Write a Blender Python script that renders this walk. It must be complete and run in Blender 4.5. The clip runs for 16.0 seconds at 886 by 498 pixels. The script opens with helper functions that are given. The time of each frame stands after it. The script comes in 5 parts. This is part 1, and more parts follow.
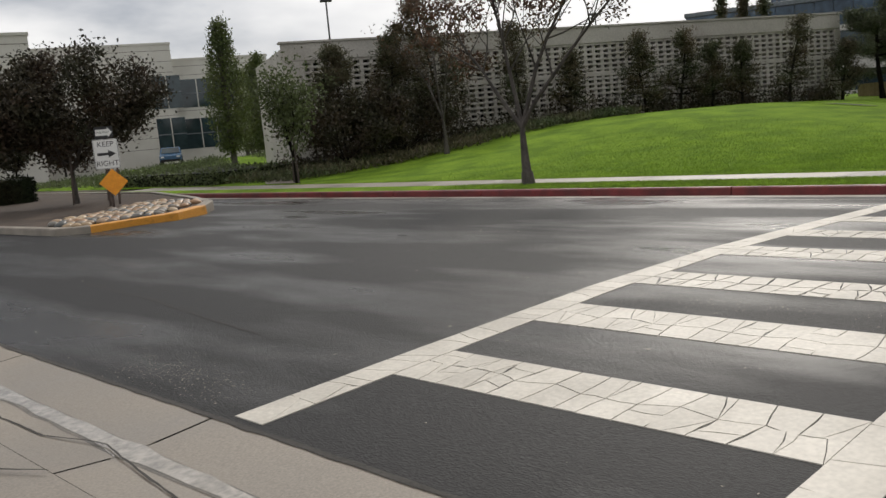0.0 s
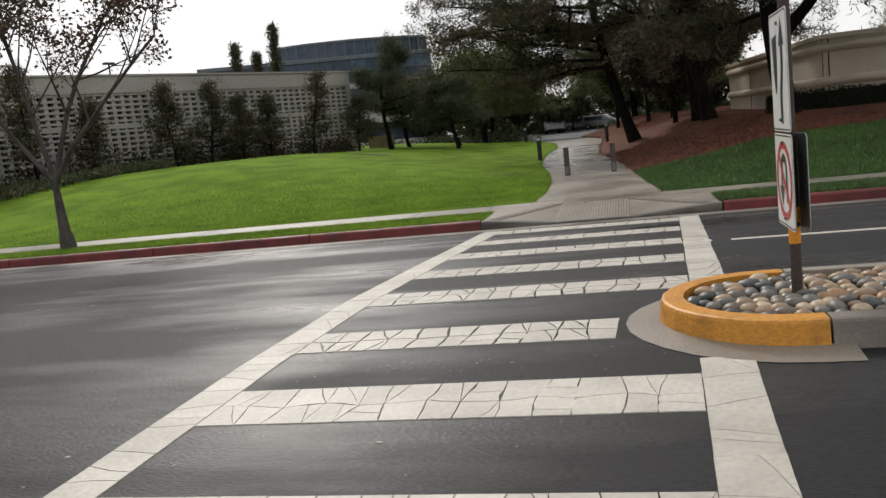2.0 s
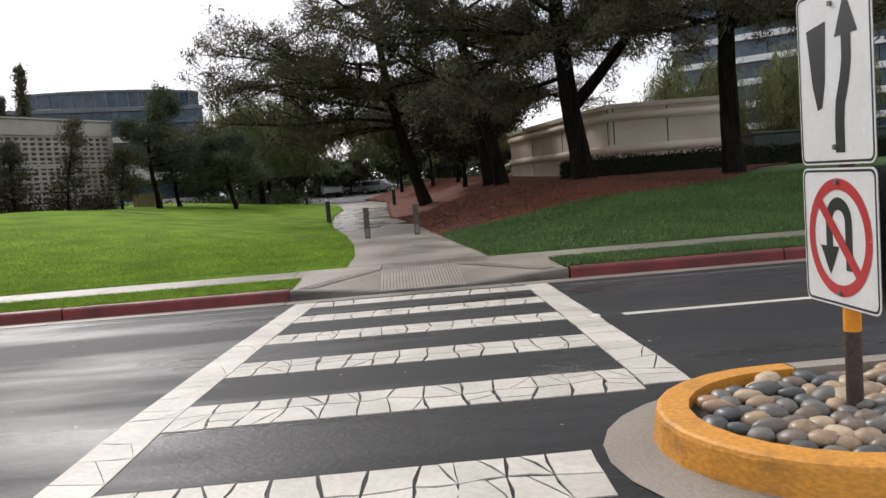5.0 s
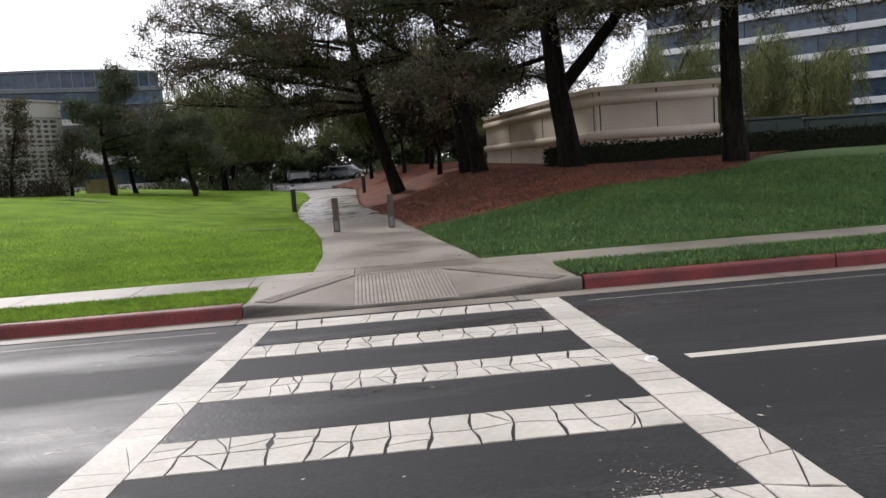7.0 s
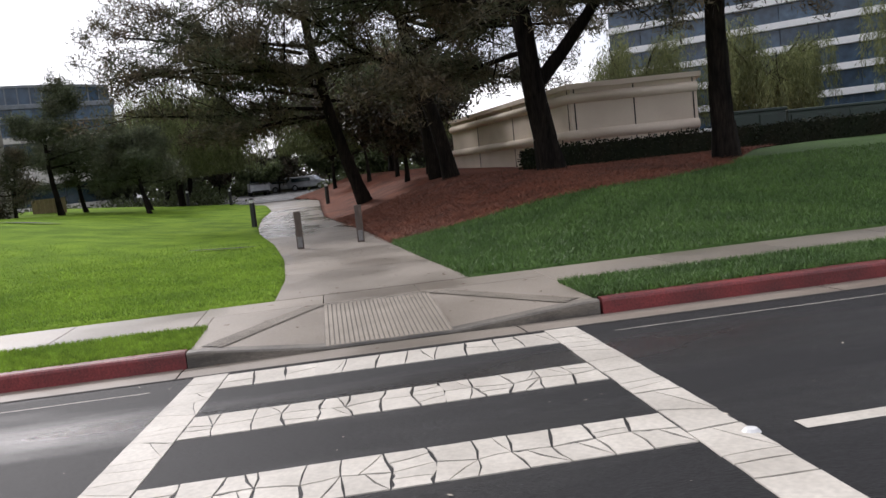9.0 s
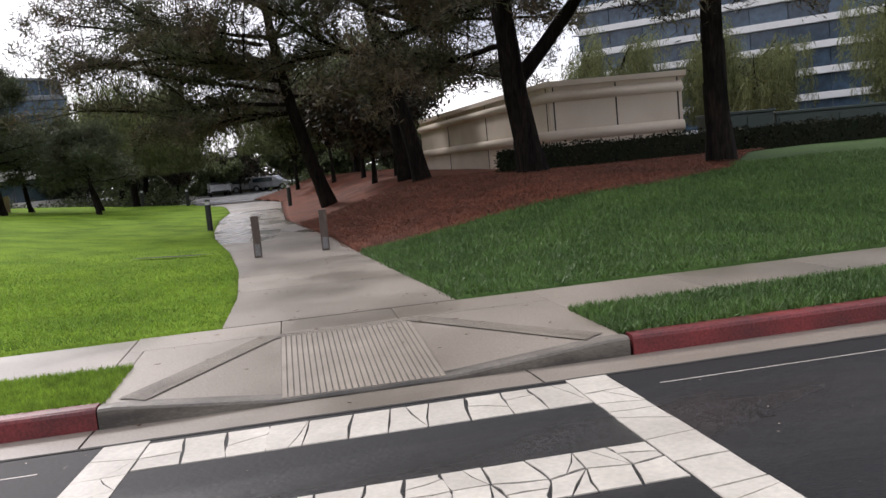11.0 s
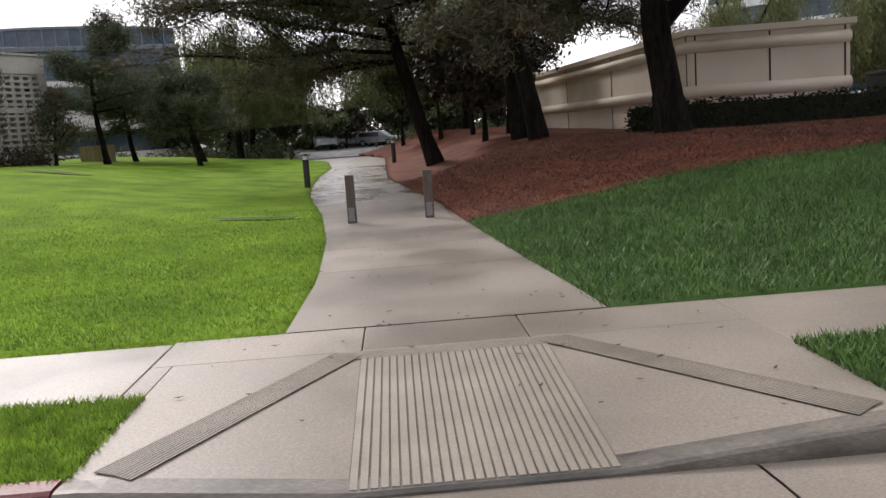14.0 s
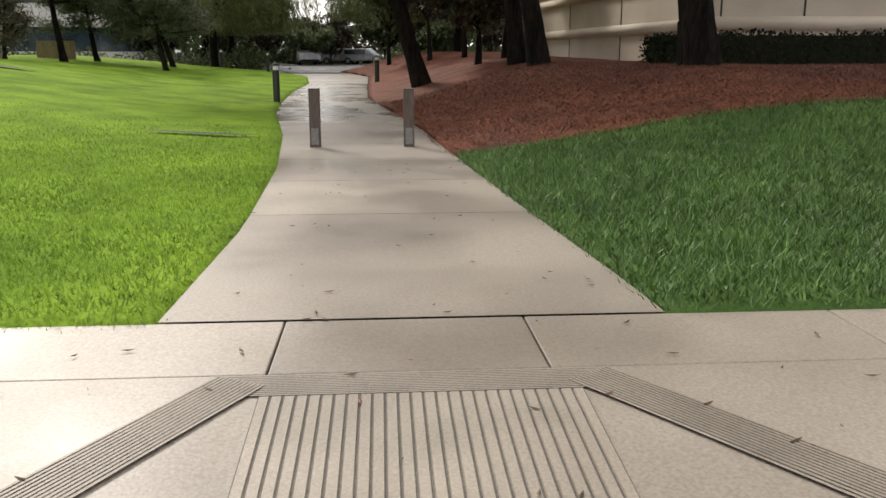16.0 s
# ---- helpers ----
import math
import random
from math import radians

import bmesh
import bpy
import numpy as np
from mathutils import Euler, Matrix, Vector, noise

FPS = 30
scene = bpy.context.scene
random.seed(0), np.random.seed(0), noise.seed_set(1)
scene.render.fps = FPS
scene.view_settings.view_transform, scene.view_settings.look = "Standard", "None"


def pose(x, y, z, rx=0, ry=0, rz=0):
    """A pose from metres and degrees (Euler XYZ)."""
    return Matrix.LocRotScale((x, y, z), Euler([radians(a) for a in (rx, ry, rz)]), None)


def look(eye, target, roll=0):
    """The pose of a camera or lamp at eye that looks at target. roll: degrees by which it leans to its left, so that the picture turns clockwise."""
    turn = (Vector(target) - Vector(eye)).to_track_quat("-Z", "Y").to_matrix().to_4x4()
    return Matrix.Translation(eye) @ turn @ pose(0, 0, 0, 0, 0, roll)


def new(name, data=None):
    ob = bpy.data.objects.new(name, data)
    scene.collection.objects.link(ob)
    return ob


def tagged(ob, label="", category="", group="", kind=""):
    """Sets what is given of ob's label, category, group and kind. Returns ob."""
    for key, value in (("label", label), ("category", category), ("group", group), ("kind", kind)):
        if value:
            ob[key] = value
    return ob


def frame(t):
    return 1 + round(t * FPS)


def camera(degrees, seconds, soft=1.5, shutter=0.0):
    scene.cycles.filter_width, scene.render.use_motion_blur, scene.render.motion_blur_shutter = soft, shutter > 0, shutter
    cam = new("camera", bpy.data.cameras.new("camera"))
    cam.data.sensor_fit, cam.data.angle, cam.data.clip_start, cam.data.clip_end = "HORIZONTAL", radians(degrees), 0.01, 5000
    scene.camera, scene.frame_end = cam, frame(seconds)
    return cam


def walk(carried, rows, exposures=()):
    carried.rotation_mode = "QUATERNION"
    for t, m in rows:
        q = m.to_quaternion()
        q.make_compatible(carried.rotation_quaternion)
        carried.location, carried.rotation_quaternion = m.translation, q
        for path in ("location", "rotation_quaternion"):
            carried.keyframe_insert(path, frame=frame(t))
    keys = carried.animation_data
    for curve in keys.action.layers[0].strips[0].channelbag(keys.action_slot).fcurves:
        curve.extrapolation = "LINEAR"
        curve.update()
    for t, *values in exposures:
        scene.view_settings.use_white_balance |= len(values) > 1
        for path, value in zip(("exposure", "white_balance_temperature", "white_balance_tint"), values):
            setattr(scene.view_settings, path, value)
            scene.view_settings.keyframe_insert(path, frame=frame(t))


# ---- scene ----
cam = camera(55.3, 16.0)
PATH = [
    (0, (0.45, 0.474, 1.426), (1.853, 1.869, 1.135), -5.1),
    (0.5, (0.695, 1.041, 1.359), (2.378, 2.08, 1.063), -5.3),
    (1, (0.897, 1.385, 1.38), (2.673, 2.262, 1.103), -7.6),
    (1.5, (1.053, 1.745, 1.368), (2.935, 2.363, 1.094), -5.3),
    (2, (1.278, 2.019, 1.345), (3.21, 2.458, 1.075), -6.1),
    (2.5, (1.555, 2.244, 1.347), (3.528, 2.477, 1.116), -7.0),
    (3, (1.882, 2.452, 1.309), (3.872, 2.467, 1.102), -6.5),
    (3.5, (2.242, 2.608, 1.273), (4.234, 2.548, 1.111), -6.4),
    (4, (2.639, 2.776, 1.231), (4.632, 2.687, 1.088), -4.8),
    (4.2, (2.785, 2.823, 1.19), (4.778, 2.746, 1.04), -4.4),
    (6.5, (5.234, 3.035, 1.244), (7.216, 2.858, 1.043), -4.5),
    (7, (5.661, 3.049, 1.264), (7.642, 2.87, 1.057), -4.1),
    (7.5, (6.104, 3.08, 1.276), (8.074, 2.835, 1.035), -4.7),
    (8, (6.592, 3.079, 1.258), (8.559, 2.8, 1.024), -4.8),
    (10.3, (8.45, 3.104, 1.278), (10.431, 2.879, 1.122), -7.4),
    (10.5, (8.657, 3.078, 1.284), (10.635, 2.825, 1.126), -6.7),
    (11, (9.13, 3.043, 1.271), (11.089, 2.696, 1.067), -5.4),
    (11.5, (9.499, 3.026, 1.248), (11.465, 2.723, 1.043), -5.4),
    (12, (10.023, 3.056, 1.245), (12.008, 2.94, 1.034), -3.8),
    (12.5, (10.367, 3.063, 1.268), (12.352, 2.965, 1.05), -3.9),
    (13, (10.775, 3.045, 1.273), (12.765, 3.07, 1.076), -5.6),
    (13.5, (11.245, 2.994, 1.252), (13.229, 2.976, 1.003), -5.0),
    (14, (11.648, 2.93, 1.225), (13.626, 2.832, 0.945), -4.0),
    (14.5, (12.165, 2.867, 1.18), (14.123, 2.709, 0.808), -3.5),
    (15, (12.638, 2.831, 1.156), (14.568, 2.599, 0.683), -3.7),
    (15.5, (13.239, 2.802, 1.118), (15.167, 2.59, 0.632), -1.6),
    (16, (13.963, 2.773, 1.037), (15.907, 2.635, 0.587), 0.0),
]
walk(cam, [(t, look(eye, target, roll)) for t, eye, target, roll in PATH],
     exposures=[(0, -0.5, 6550, 11), (1.5, -0.52, 6500, 11), (3.5, -0.27, 6380, 13), (8, -0.05, 6150, 16), (11, 0.05, 6200, 18), (12.5, 0.12, 6200, 18), (14, 0.06, 6330, 17), (15.5, 0.18, 6550, 12), (16, 0.36, 6700, 12)])

# ---- sky and light: a bright cloud layer with a weak, wide sun ahead to the left ----
SUN_EL, SUN_AZ = radians(36), radians(26)
sky_world = bpy.data.worlds.new("sky")
scene.world = sky_world
sky_world.use_nodes = True
wt = sky_world.node_tree
wt.nodes.clear()
w_out = wt.nodes.new("ShaderNodeOutputWorld")
w_bg = wt.nodes.new("ShaderNodeBackground")
w_sky = wt.nodes.new("ShaderNodeTexSky")
w_sky.sky_type, w_sky.sun_disc = "NISHITA", False
w_sky.sun_elevation, w_sky.sun_rotation = SUN_EL, radians(90) - SUN_AZ
w_co = wt.nodes.new("ShaderNodeTexCoord")
w_map = wt.nodes.new("ShaderNodeMapping")
w_map.inputs["Scale"].default_value = (2.2, 2.2, 6.0)
w_noise = wt.nodes.new("ShaderNodeTexNoise")
w_noise.inputs["Scale"].default_value, w_noise.inputs["Detail"].default_value = 1.3, 7
w_ramp = wt.nodes.new("ShaderNodeValToRGB")
w_ramp.color_ramp.elements[0].position, w_ramp.color_ramp.elements[0].color = 0.36, (5.0, 5.4, 6.1, 1)
w_ramp.color_ramp.elements[1].position, w_ramp.color_ramp.elements[1].color = 0.56, (13.5, 13.4, 13.2, 1)
w_mix = wt.nodes.new("ShaderNodeMixRGB")
w_mix.inputs[0].default_value = 0.88
w_bg.inputs["Strength"].default_value = 0.105
wt.links.new(w_co.outputs["Generated"], w_map.inputs[0])
wt.links.new(w_map.outputs[0], w_noise.inputs["Vector"])
wt.links.new(w_noise.outputs["Fac"], w_ramp.inputs[0])
wt.links.new(w_sky.outputs[0], w_mix.inputs[1])
wt.links.new(w_ramp.outputs[0], w_mix.inputs[2])
# the cloud is thinner and whiter around the sun
w_dot = wt.nodes.new("ShaderNodeVectorMath")
w_dot.operation = "DOT_PRODUCT"
w_dot.inputs[1].default_value = (math.cos(SUN_AZ) * math.cos(SUN_EL), math.sin(SUN_AZ) * math.cos(SUN_EL), math.sin(SUN_EL))
w_thin = wt.nodes.new("ShaderNodeMapRange")
w_thin.interpolation_type = "SMOOTHSTEP"
w_thin.inputs[1].default_value, w_thin.inputs[2].default_value = 0.7, 0.92
w_white = wt.nodes.new("ShaderNodeMixRGB")
w_white.inputs[2].default_value = (16, 15.9, 15.6, 1)
w_thick = wt.nodes.new("ShaderNodeMath")
w_thick.operation = "MULTIPLY"
w_thick.inputs[1].default_value = 0.85
wt.links.new(w_co.outputs["Generated"], w_dot.inputs[0])
wt.links.new(w_dot.outputs["Value"], w_thin.inputs[0])
wt.links.new(w_thin.outputs[0], w_thick.inputs[0])
wt.links.new(w_thick.outputs[0], w_white.inputs[0])
wt.links.new(w_mix.outputs[0], w_white.inputs[1])
wt.links.new(w_white.outputs[0], w_bg.inputs[0])
wt.links.new(w_bg.outputs[0], w_out.inputs[0])
sun = new("sun", bpy.data.lights.new("sun", "SUN"))
sun.data.energy, sun.data.angle, sun.data.color = 2.1, radians(11), (1.0, 0.95, 0.87)
sun_dir = Vector((math.cos(SUN_AZ) * math.cos(SUN_EL), math.sin(SUN_AZ) * math.cos(SUN_EL), math.sin(SUN_EL)))
sun.matrix_world = look(sun_dir * 60, (0, 0, 0))


# ---- materials ----
def mat(name, base, base2=None, rough=0.7, rough2=None, scale=3.0, fine=40.0, bump=0.2, metal=0.0, vary=0.0, fine_mix=0.35, spec=0.5,
        spots=None, contrast=(0.35, 0.65), stretch=(1, 1, 1), through_light=0.0):
    """Two colours mixed by a broad noise, a fine grain over it, bump, and an optional shift per object or island."""
    m = bpy.data.materials.new(name)
    m.use_nodes = True
    nt = m.node_tree
    L = nt.links.new
    b = nt.nodes["Principled BSDF"]
    base2 = base2 or tuple(c * 0.75 for c in base)
    co = nt.nodes.new("ShaderNodeTexCoord")
    geo = nt.nodes.new("ShaderNodeNewGeometry")
    mp = nt.nodes.new("ShaderNodeMapping")
    mp.inputs["Scale"].default_value = stretch
    L(geo.outputs["Position"], mp.inputs[0])
    n1 = nt.nodes.new("ShaderNodeTexNoise")
    n1.inputs["Scale"].default_value, n1.inputs["Detail"].default_value = scale, 5
    n2 = nt.nodes.new("ShaderNodeTexNoise")
    n2.inputs["Scale"].default_value, n2.inputs["Detail"].default_value = fine, 4
    L(mp.outputs[0], n1.inputs["Vector"])
    L(mp.outputs[0], n2.inputs["Vector"])
    r1 = nt.nodes.new("ShaderNodeMapRange")
    r1.inputs[1].default_value, r1.inputs[2].default_value = contrast
    L(n1.outputs["Fac"], r1.inputs[0])
    mx = nt.nodes.new("ShaderNodeMixRGB")
    mx.inputs[1].default_value, mx.inputs[2].default_value = (*base, 1), (*base2, 1)
    L(r1.outputs[0], mx.inputs[0])
    r2 = nt.nodes.new("ShaderNodeMapRange")
    r2.inputs[1].default_value, r2.inputs[2].default_value = 0.3, 0.7
    r2.inputs[3].default_value, r2.inputs[4].default_value = 1 - fine_mix, 1 + fine_mix
    L(n2.outputs["Fac"], r2.inputs[0])
    mul = nt.nodes.new("ShaderNodeVectorMath")
    mul.operation = "SCALE"
    L(mx.outputs[0], mul.inputs[0])
    L(r2.outputs[0], mul.inputs["Scale"])
    col = mul.outputs[0]
    if vary:
        oi = nt.nodes.new("ShaderNodeObjectInfo")
        add = nt.nodes.new("ShaderNodeMath")
        L(oi.outputs["Random"], add.inputs[0])
        L(geo.outputs["Random Per Island"], add.inputs[1])
        fr = nt.nodes.new("ShaderNodeMath")
        fr.operation = "FRACT"
        L(add.outputs[0], fr.inputs[0])
        rv = nt.nodes.new("ShaderNodeMapRange")
        rv.inputs[3].default_value, rv.inputs[4].default_value = 1 - vary, 1 + vary
        L(fr.outputs[0], rv.inputs[0])
        m2 = nt.nodes.new("ShaderNodeVectorMath")
        m2.operation = "SCALE"
        L(col, m2.inputs[0])
        L(rv.outputs[0], m2.inputs["Scale"])
        col = m2.outputs[0]
        if spots:
            ramp = nt.nodes.new("ShaderNodeValToRGB")
            ramp.color_ramp.interpolation = "CONSTANT"
            e = ramp.color_ramp.elements
            e[0].color, e[1].color = (*spots[0], 1), (*spots[-1], 1)
            for i, c in enumerate(spots[1:-1]):
                e.new((i + 1) / (len(spots) - 1)).color = (*c, 1)
            L(fr.outputs[0], ramp.inputs[0])
            m3 = nt.nodes.new("ShaderNodeVectorMath")
            m3.operation = "MULTIPLY"
            L(col, m3.inputs[0])
            L(ramp.outputs[0], m3.inputs[1])
            col = m3.outputs[0]
    L(col, b.inputs["Base Color"])
    b.inputs["Metallic"].default_value = metal
    b.inputs["Specular IOR Level"].default_value = spec
    if rough2 is None:
        b.inputs["Roughness"].default_value = rough
    else:
        rr = nt.nodes.new("ShaderNodeMapRange")
        rr.inputs[3].default_value, rr.inputs[4].default_value = rough, rough2
        L(r1.outputs[0], rr.inputs[0])
        L(rr.outputs[0], b.inputs["Roughness"])
    if through_light:
        tr = nt.nodes.new("ShaderNodeBsdfTranslucent")
        ms = nt.nodes.new("ShaderNodeMixShader")
        ms.inputs[0].default_value = through_light
        L(col, tr.inputs["Color"])
        L(b.outputs[0], ms.inputs[1])
        L(tr.outputs[0], ms.inputs[2])
        L(ms.outputs[0], nt.nodes["Material Output"].inputs["Surface"])
    if bump:
        bp = nt.nodes.new("ShaderNodeBump")
        bp.inputs["Strength"].default_value, bp.inputs["Distance"].default_value = bump, 0.01
        L(n2.outputs["Fac"], bp.inputs["Height"])
        L(bp.outputs[0], b.inputs["Normal"])
    return m


M = {
    # paler second colour paints sheen streaks along the road, where roughness also drops
    "asphalt": mat("wet_asphalt", (0.012, 0.012, 0.0125), (0.036, 0.035, 0.034), rough=0.66, rough2=0.18, scale=0.42, fine=75, bump=0.6, stretch=(1.5, 0.4, 1), contrast=(0.48, 0.66), spec=0.29, fine_mix=0.85),
    "paint": mat("cracked_white_marking", (0.58, 0.54, 0.47), (0.46, 0.425, 0.365), rough=0.55, scale=2.2, fine=30, bump=0.25, vary=0.07, fine_mix=0.1),
    "concrete": mat("damp_concrete", (0.285, 0.246, 0.2), (0.2, 0.172, 0.138), rough=0.55, rough2=0.28, scale=0.6, fine=70, bump=0.08, fine_mix=0.2, vary=0.1, contrast=(0.36, 0.66)),
    "concrete_wet": mat("rain_wet_concrete", (0.27, 0.235, 0.19), (0.17, 0.146, 0.116), rough=0.34, rough2=0.2, scale=0.75, fine=70, bump=0.03, fine_mix=0.16, vary=0.05, contrast=(0.42, 0.57)),
    # shade between ribs and grooves put into the bed colour; also office panel joints
    "concrete_dark": mat("groove_shade_joint_concrete", (0.11, 0.096, 0.078), (0.07, 0.062, 0.05), rough=0.7, scale=2, fine=90, bump=0.3),
    "concrete_rib": mat("ribbed_concrete", (0.29, 0.25, 0.198), (0.21, 0.18, 0.14), rough=0.6, scale=2, fine=90, bump=0.25, fine_mix=0.15),
    "kerb_stained": mat("rain_stained_kerb", (0.17, 0.15, 0.122), (0.06, 0.054, 0.046), rough=0.55, rough2=0.35, scale=2.4, fine=50, bump=0.2, fine_mix=0.25, stretch=(1, 0.5, 2.5), contrast=(0.38, 0.6)),
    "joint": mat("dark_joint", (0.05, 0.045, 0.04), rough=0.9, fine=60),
    "kerb_red": mat("red_kerb_paint", (0.2, 0.03, 0.03), (0.11, 0.022, 0.022), rough=0.5, scale=3, fine=50, bump=0.3),
    "kerb_yellow": mat("yellow_kerb_paint", (0.62, 0.27, 0.03), (0.22, 0.1, 0.02), rough=0.5, scale=3.4, fine=40, bump=0.25, fine_mix=0.2, contrast=(0.52, 0.78), stretch=(1, 1, 1.8)),
    "kerb_grey": mat("kerb_concrete", (0.29, 0.255, 0.208), (0.19, 0.165, 0.135), rough=0.65, scale=2, fine=60, bump=0.08, fine_mix=0.14),
    "lawn": mat("bright_lawn", (0.18, 0.285, 0.03), (0.105, 0.18, 0.022), rough=0.95, scale=0.9, fine=38, bump=0.5, spec=0.03),
    # darker copy of the lawn, with the shade under the pines put into its colour
    "lawn_shade": mat("shade_toned_lawn", (0.05, 0.1, 0.018), (0.034, 0.072, 0.013), rough=0.8, scale=0.5, fine=60, bump=0.6, spec=0.2),
    "blade": mat("grass_blade", (0.22, 0.34, 0.04), (0.14, 0.235, 0.028), rough=0.5, scale=0.8, fine=9, bump=0, vary=0.35, spec=0.3, through_light=0.45),
    # shaded counterpart of the blade above, darkened in its base colour
    "blade_shade": mat("shade_toned_blade", (0.1, 0.18, 0.042), (0.065, 0.125, 0.03), rough=0.5, scale=0.8, fine=9, bump=0, vary=0.35, spec=0.3),
    "mulch": mat("red_brown_needle_mulch", (0.175, 0.058, 0.03), (0.095, 0.034, 0.019), rough=0.9, scale=1.2, fine=26, bump=1.0, fine_mix=0.6, spec=0.2),
    "needle": mat("mulch_needle", (0.2, 0.072, 0.038), (0.11, 0.042, 0.024), rough=0.8, scale=1, fine=9, bump=0, vary=0.5),
    "soil": mat("brown_soil", (0.075, 0.05, 0.034), (0.045, 0.032, 0.023), rough=0.9, scale=1.5, fine=30, bump=0.9),
    "bark": mat("furrowed_dark_bark", (0.018, 0.014, 0.011), (0.007, 0.006, 0.005), rough=0.95, spec=0.1, scale=5, fine=22, bump=1.0, stretch=(1, 1, 0.18), fine_mix=0.6),
    "bark_pale": mat("pale_grey_bark", (0.085, 0.074, 0.063), (0.04, 0.034, 0.03), rough=0.85, scale=5, fine=30, bump=0.6, stretch=(1, 1, 0.4)),
    "pine": mat("pine_needles", (0.06, 0.074, 0.036), (0.1, 0.074, 0.045), rough=0.6, scale=0.7, fine=6, bump=0, vary=0.45, spec=0.25, through_light=0.25),
    "pine_light": mat("grey_green_needles", (0.075, 0.095, 0.048), (0.065, 0.07, 0.038), rough=0.6, scale=0.7, fine=6, bump=0, vary=0.4, spec=0.25, through_light=0.3),
    "willow": mat("willow_leaves", (0.16, 0.185, 0.07), (0.12, 0.135, 0.055), rough=0.6, scale=0.6, fine=6, bump=0, vary=0.35, spec=0.25, through_light=0.3),
    "leaf": mat("green_leaves", (0.11, 0.135, 0.055), (0.075, 0.095, 0.04), rough=0.55, scale=0.7, fine=6, bump=0, vary=0.4, spec=0.3, through_light=0.3),
    "leaf_dark": mat("dark_red_green_leaves", (0.036, 0.038, 0.02), (0.052, 0.034, 0.021), rough=0.6, scale=0.9, fine=6, bump=0, vary=0.4, spec=0.25),
    "leaf_brown": mat("withered_brown_leaves", (0.11, 0.045, 0.022), (0.07, 0.055, 0.025), rough=0.7, scale=0.9, fine=6, bump=0, vary=0.4),
    "poplar": mat("poplar_leaves", (0.1, 0.12, 0.03), (0.07, 0.095, 0.026), rough=0.55, scale=0.6, fine=6, bump=0, vary=0.35, through_light=0.3),
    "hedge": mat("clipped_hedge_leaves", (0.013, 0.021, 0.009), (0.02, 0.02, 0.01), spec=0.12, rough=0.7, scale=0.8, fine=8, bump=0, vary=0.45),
    "dry": mat("dry_groundcover", (0.13, 0.11, 0.06), (0.06, 0.085, 0.03), rough=0.8, scale=0.5, fine=8, bump=0, vary=0.4),
    "cobble": mat("river_cobble", (0.85, 0.85, 0.85), (0.68, 0.68, 0.68), rough=0.55, rough2=0.35, scale=9, fine=60, bump=0.15, vary=0.12, fine_mix=0.15,
                  spots=[(0.5, 0.29, 0.15), (0.24, 0.19, 0.14), (0.52, 0.37, 0.22), (0.1, 0.105, 0.1), (0.42, 0.29, 0.18), (0.19, 0.175, 0.15), (0.55, 0.42, 0.28), (0.13, 0.14, 0.15)]),
    "cobble_pale": mat("pale_cobble", (0.5, 0.44, 0.36), (0.38, 0.33, 0.27), rough=0.6, scale=3, fine=40, bump=0.2, vary=0.3),
    "mortar": mat("cobble_bedding", (0.03, 0.026, 0.021), rough=0.85, fine=50, bump=0.5),
    "post_brown": mat("rusty_brown_post", (0.085, 0.06, 0.05), (0.06, 0.042, 0.035), rough=0.6, scale=6, fine=60, bump=0.2, metal=0.2),
    "orange": mat("orange_reflective_band", (0.9, 0.36, 0.02), (0.8, 0.3, 0.015), rough=0.4, scale=8, bump=0.05, fine_mix=0.08),
    "sign_white": mat("white_sign_sheeting", (0.74, 0.74, 0.72), (0.68, 0.68, 0.65), rough=0.4, scale=4, bump=0.03, fine_mix=0.04),
    "sign_black": mat("black_sign_print", (0.015, 0.015, 0.016), rough=0.4, bump=0.02),
    "sign_red": mat("red_sign_print", (0.5, 0.03, 0.035), (0.42, 0.025, 0.03), rough=0.4, bump=0.02, fine_mix=0.05),
    "sign_back": mat("dull_aluminium", (0.22, 0.22, 0.22), (0.16, 0.16, 0.16), rough=0.5, metal=0.7, bump=0.05),
    "timber": mat("weathered_dark_timber", (0.1, 0.075, 0.06), (0.06, 0.045, 0.038), rough=0.8, scale=4, fine=40, bump=0.6, stretch=(1, 1, 0.15)),
    "steel_pale": mat("galvanised_plate", (0.2, 0.195, 0.19), rough=0.45, metal=0.6, bump=0.05),
    "lamp_body": mat("black_lamp_metal", (0.018, 0.02, 0.02), rough=0.45, bump=0.05),
    "cream": mat("cream_stucco", (0.68, 0.59, 0.48), (0.6, 0.51, 0.41), rough=0.85, scale=0.7, fine=50, bump=0.2, fine_mix=0.06),
    "off_white": mat("off_white_panel", (0.62, 0.6, 0.55), (0.53, 0.51, 0.46), rough=0.75, scale=0.4, fine=20, bump=0.08, fine_mix=0.06),
    "white_band": mat("white_band_cladding", (0.82, 0.82, 0.8), (0.76, 0.76, 0.74), rough=0.35, scale=0.4, fine=8, bump=0, fine_mix=0.04),
    "garage": mat("weathered_precast", (0.5, 0.475, 0.43), (0.39, 0.365, 0.325), rough=0.85, scale=0.5, fine=14, bump=0.1, fine_mix=0.12),
    "void": mat("unlit_interior", (0.02, 0.02, 0.02), rough=0.95, bump=0),
    "glass_blue": mat("blue_grey_curtain_glass", (0.065, 0.1, 0.145), (0.045, 0.075, 0.11), rough=0.15, scale=0.15, fine=1.5, bump=0, vary=0.25, spec=0.45),
    "glass_dark": mat("dark_window_glass", (0.02, 0.035, 0.042), (0.03, 0.05, 0.055), rough=0.08, scale=0.2, fine=1, bump=0, spec=0.7),
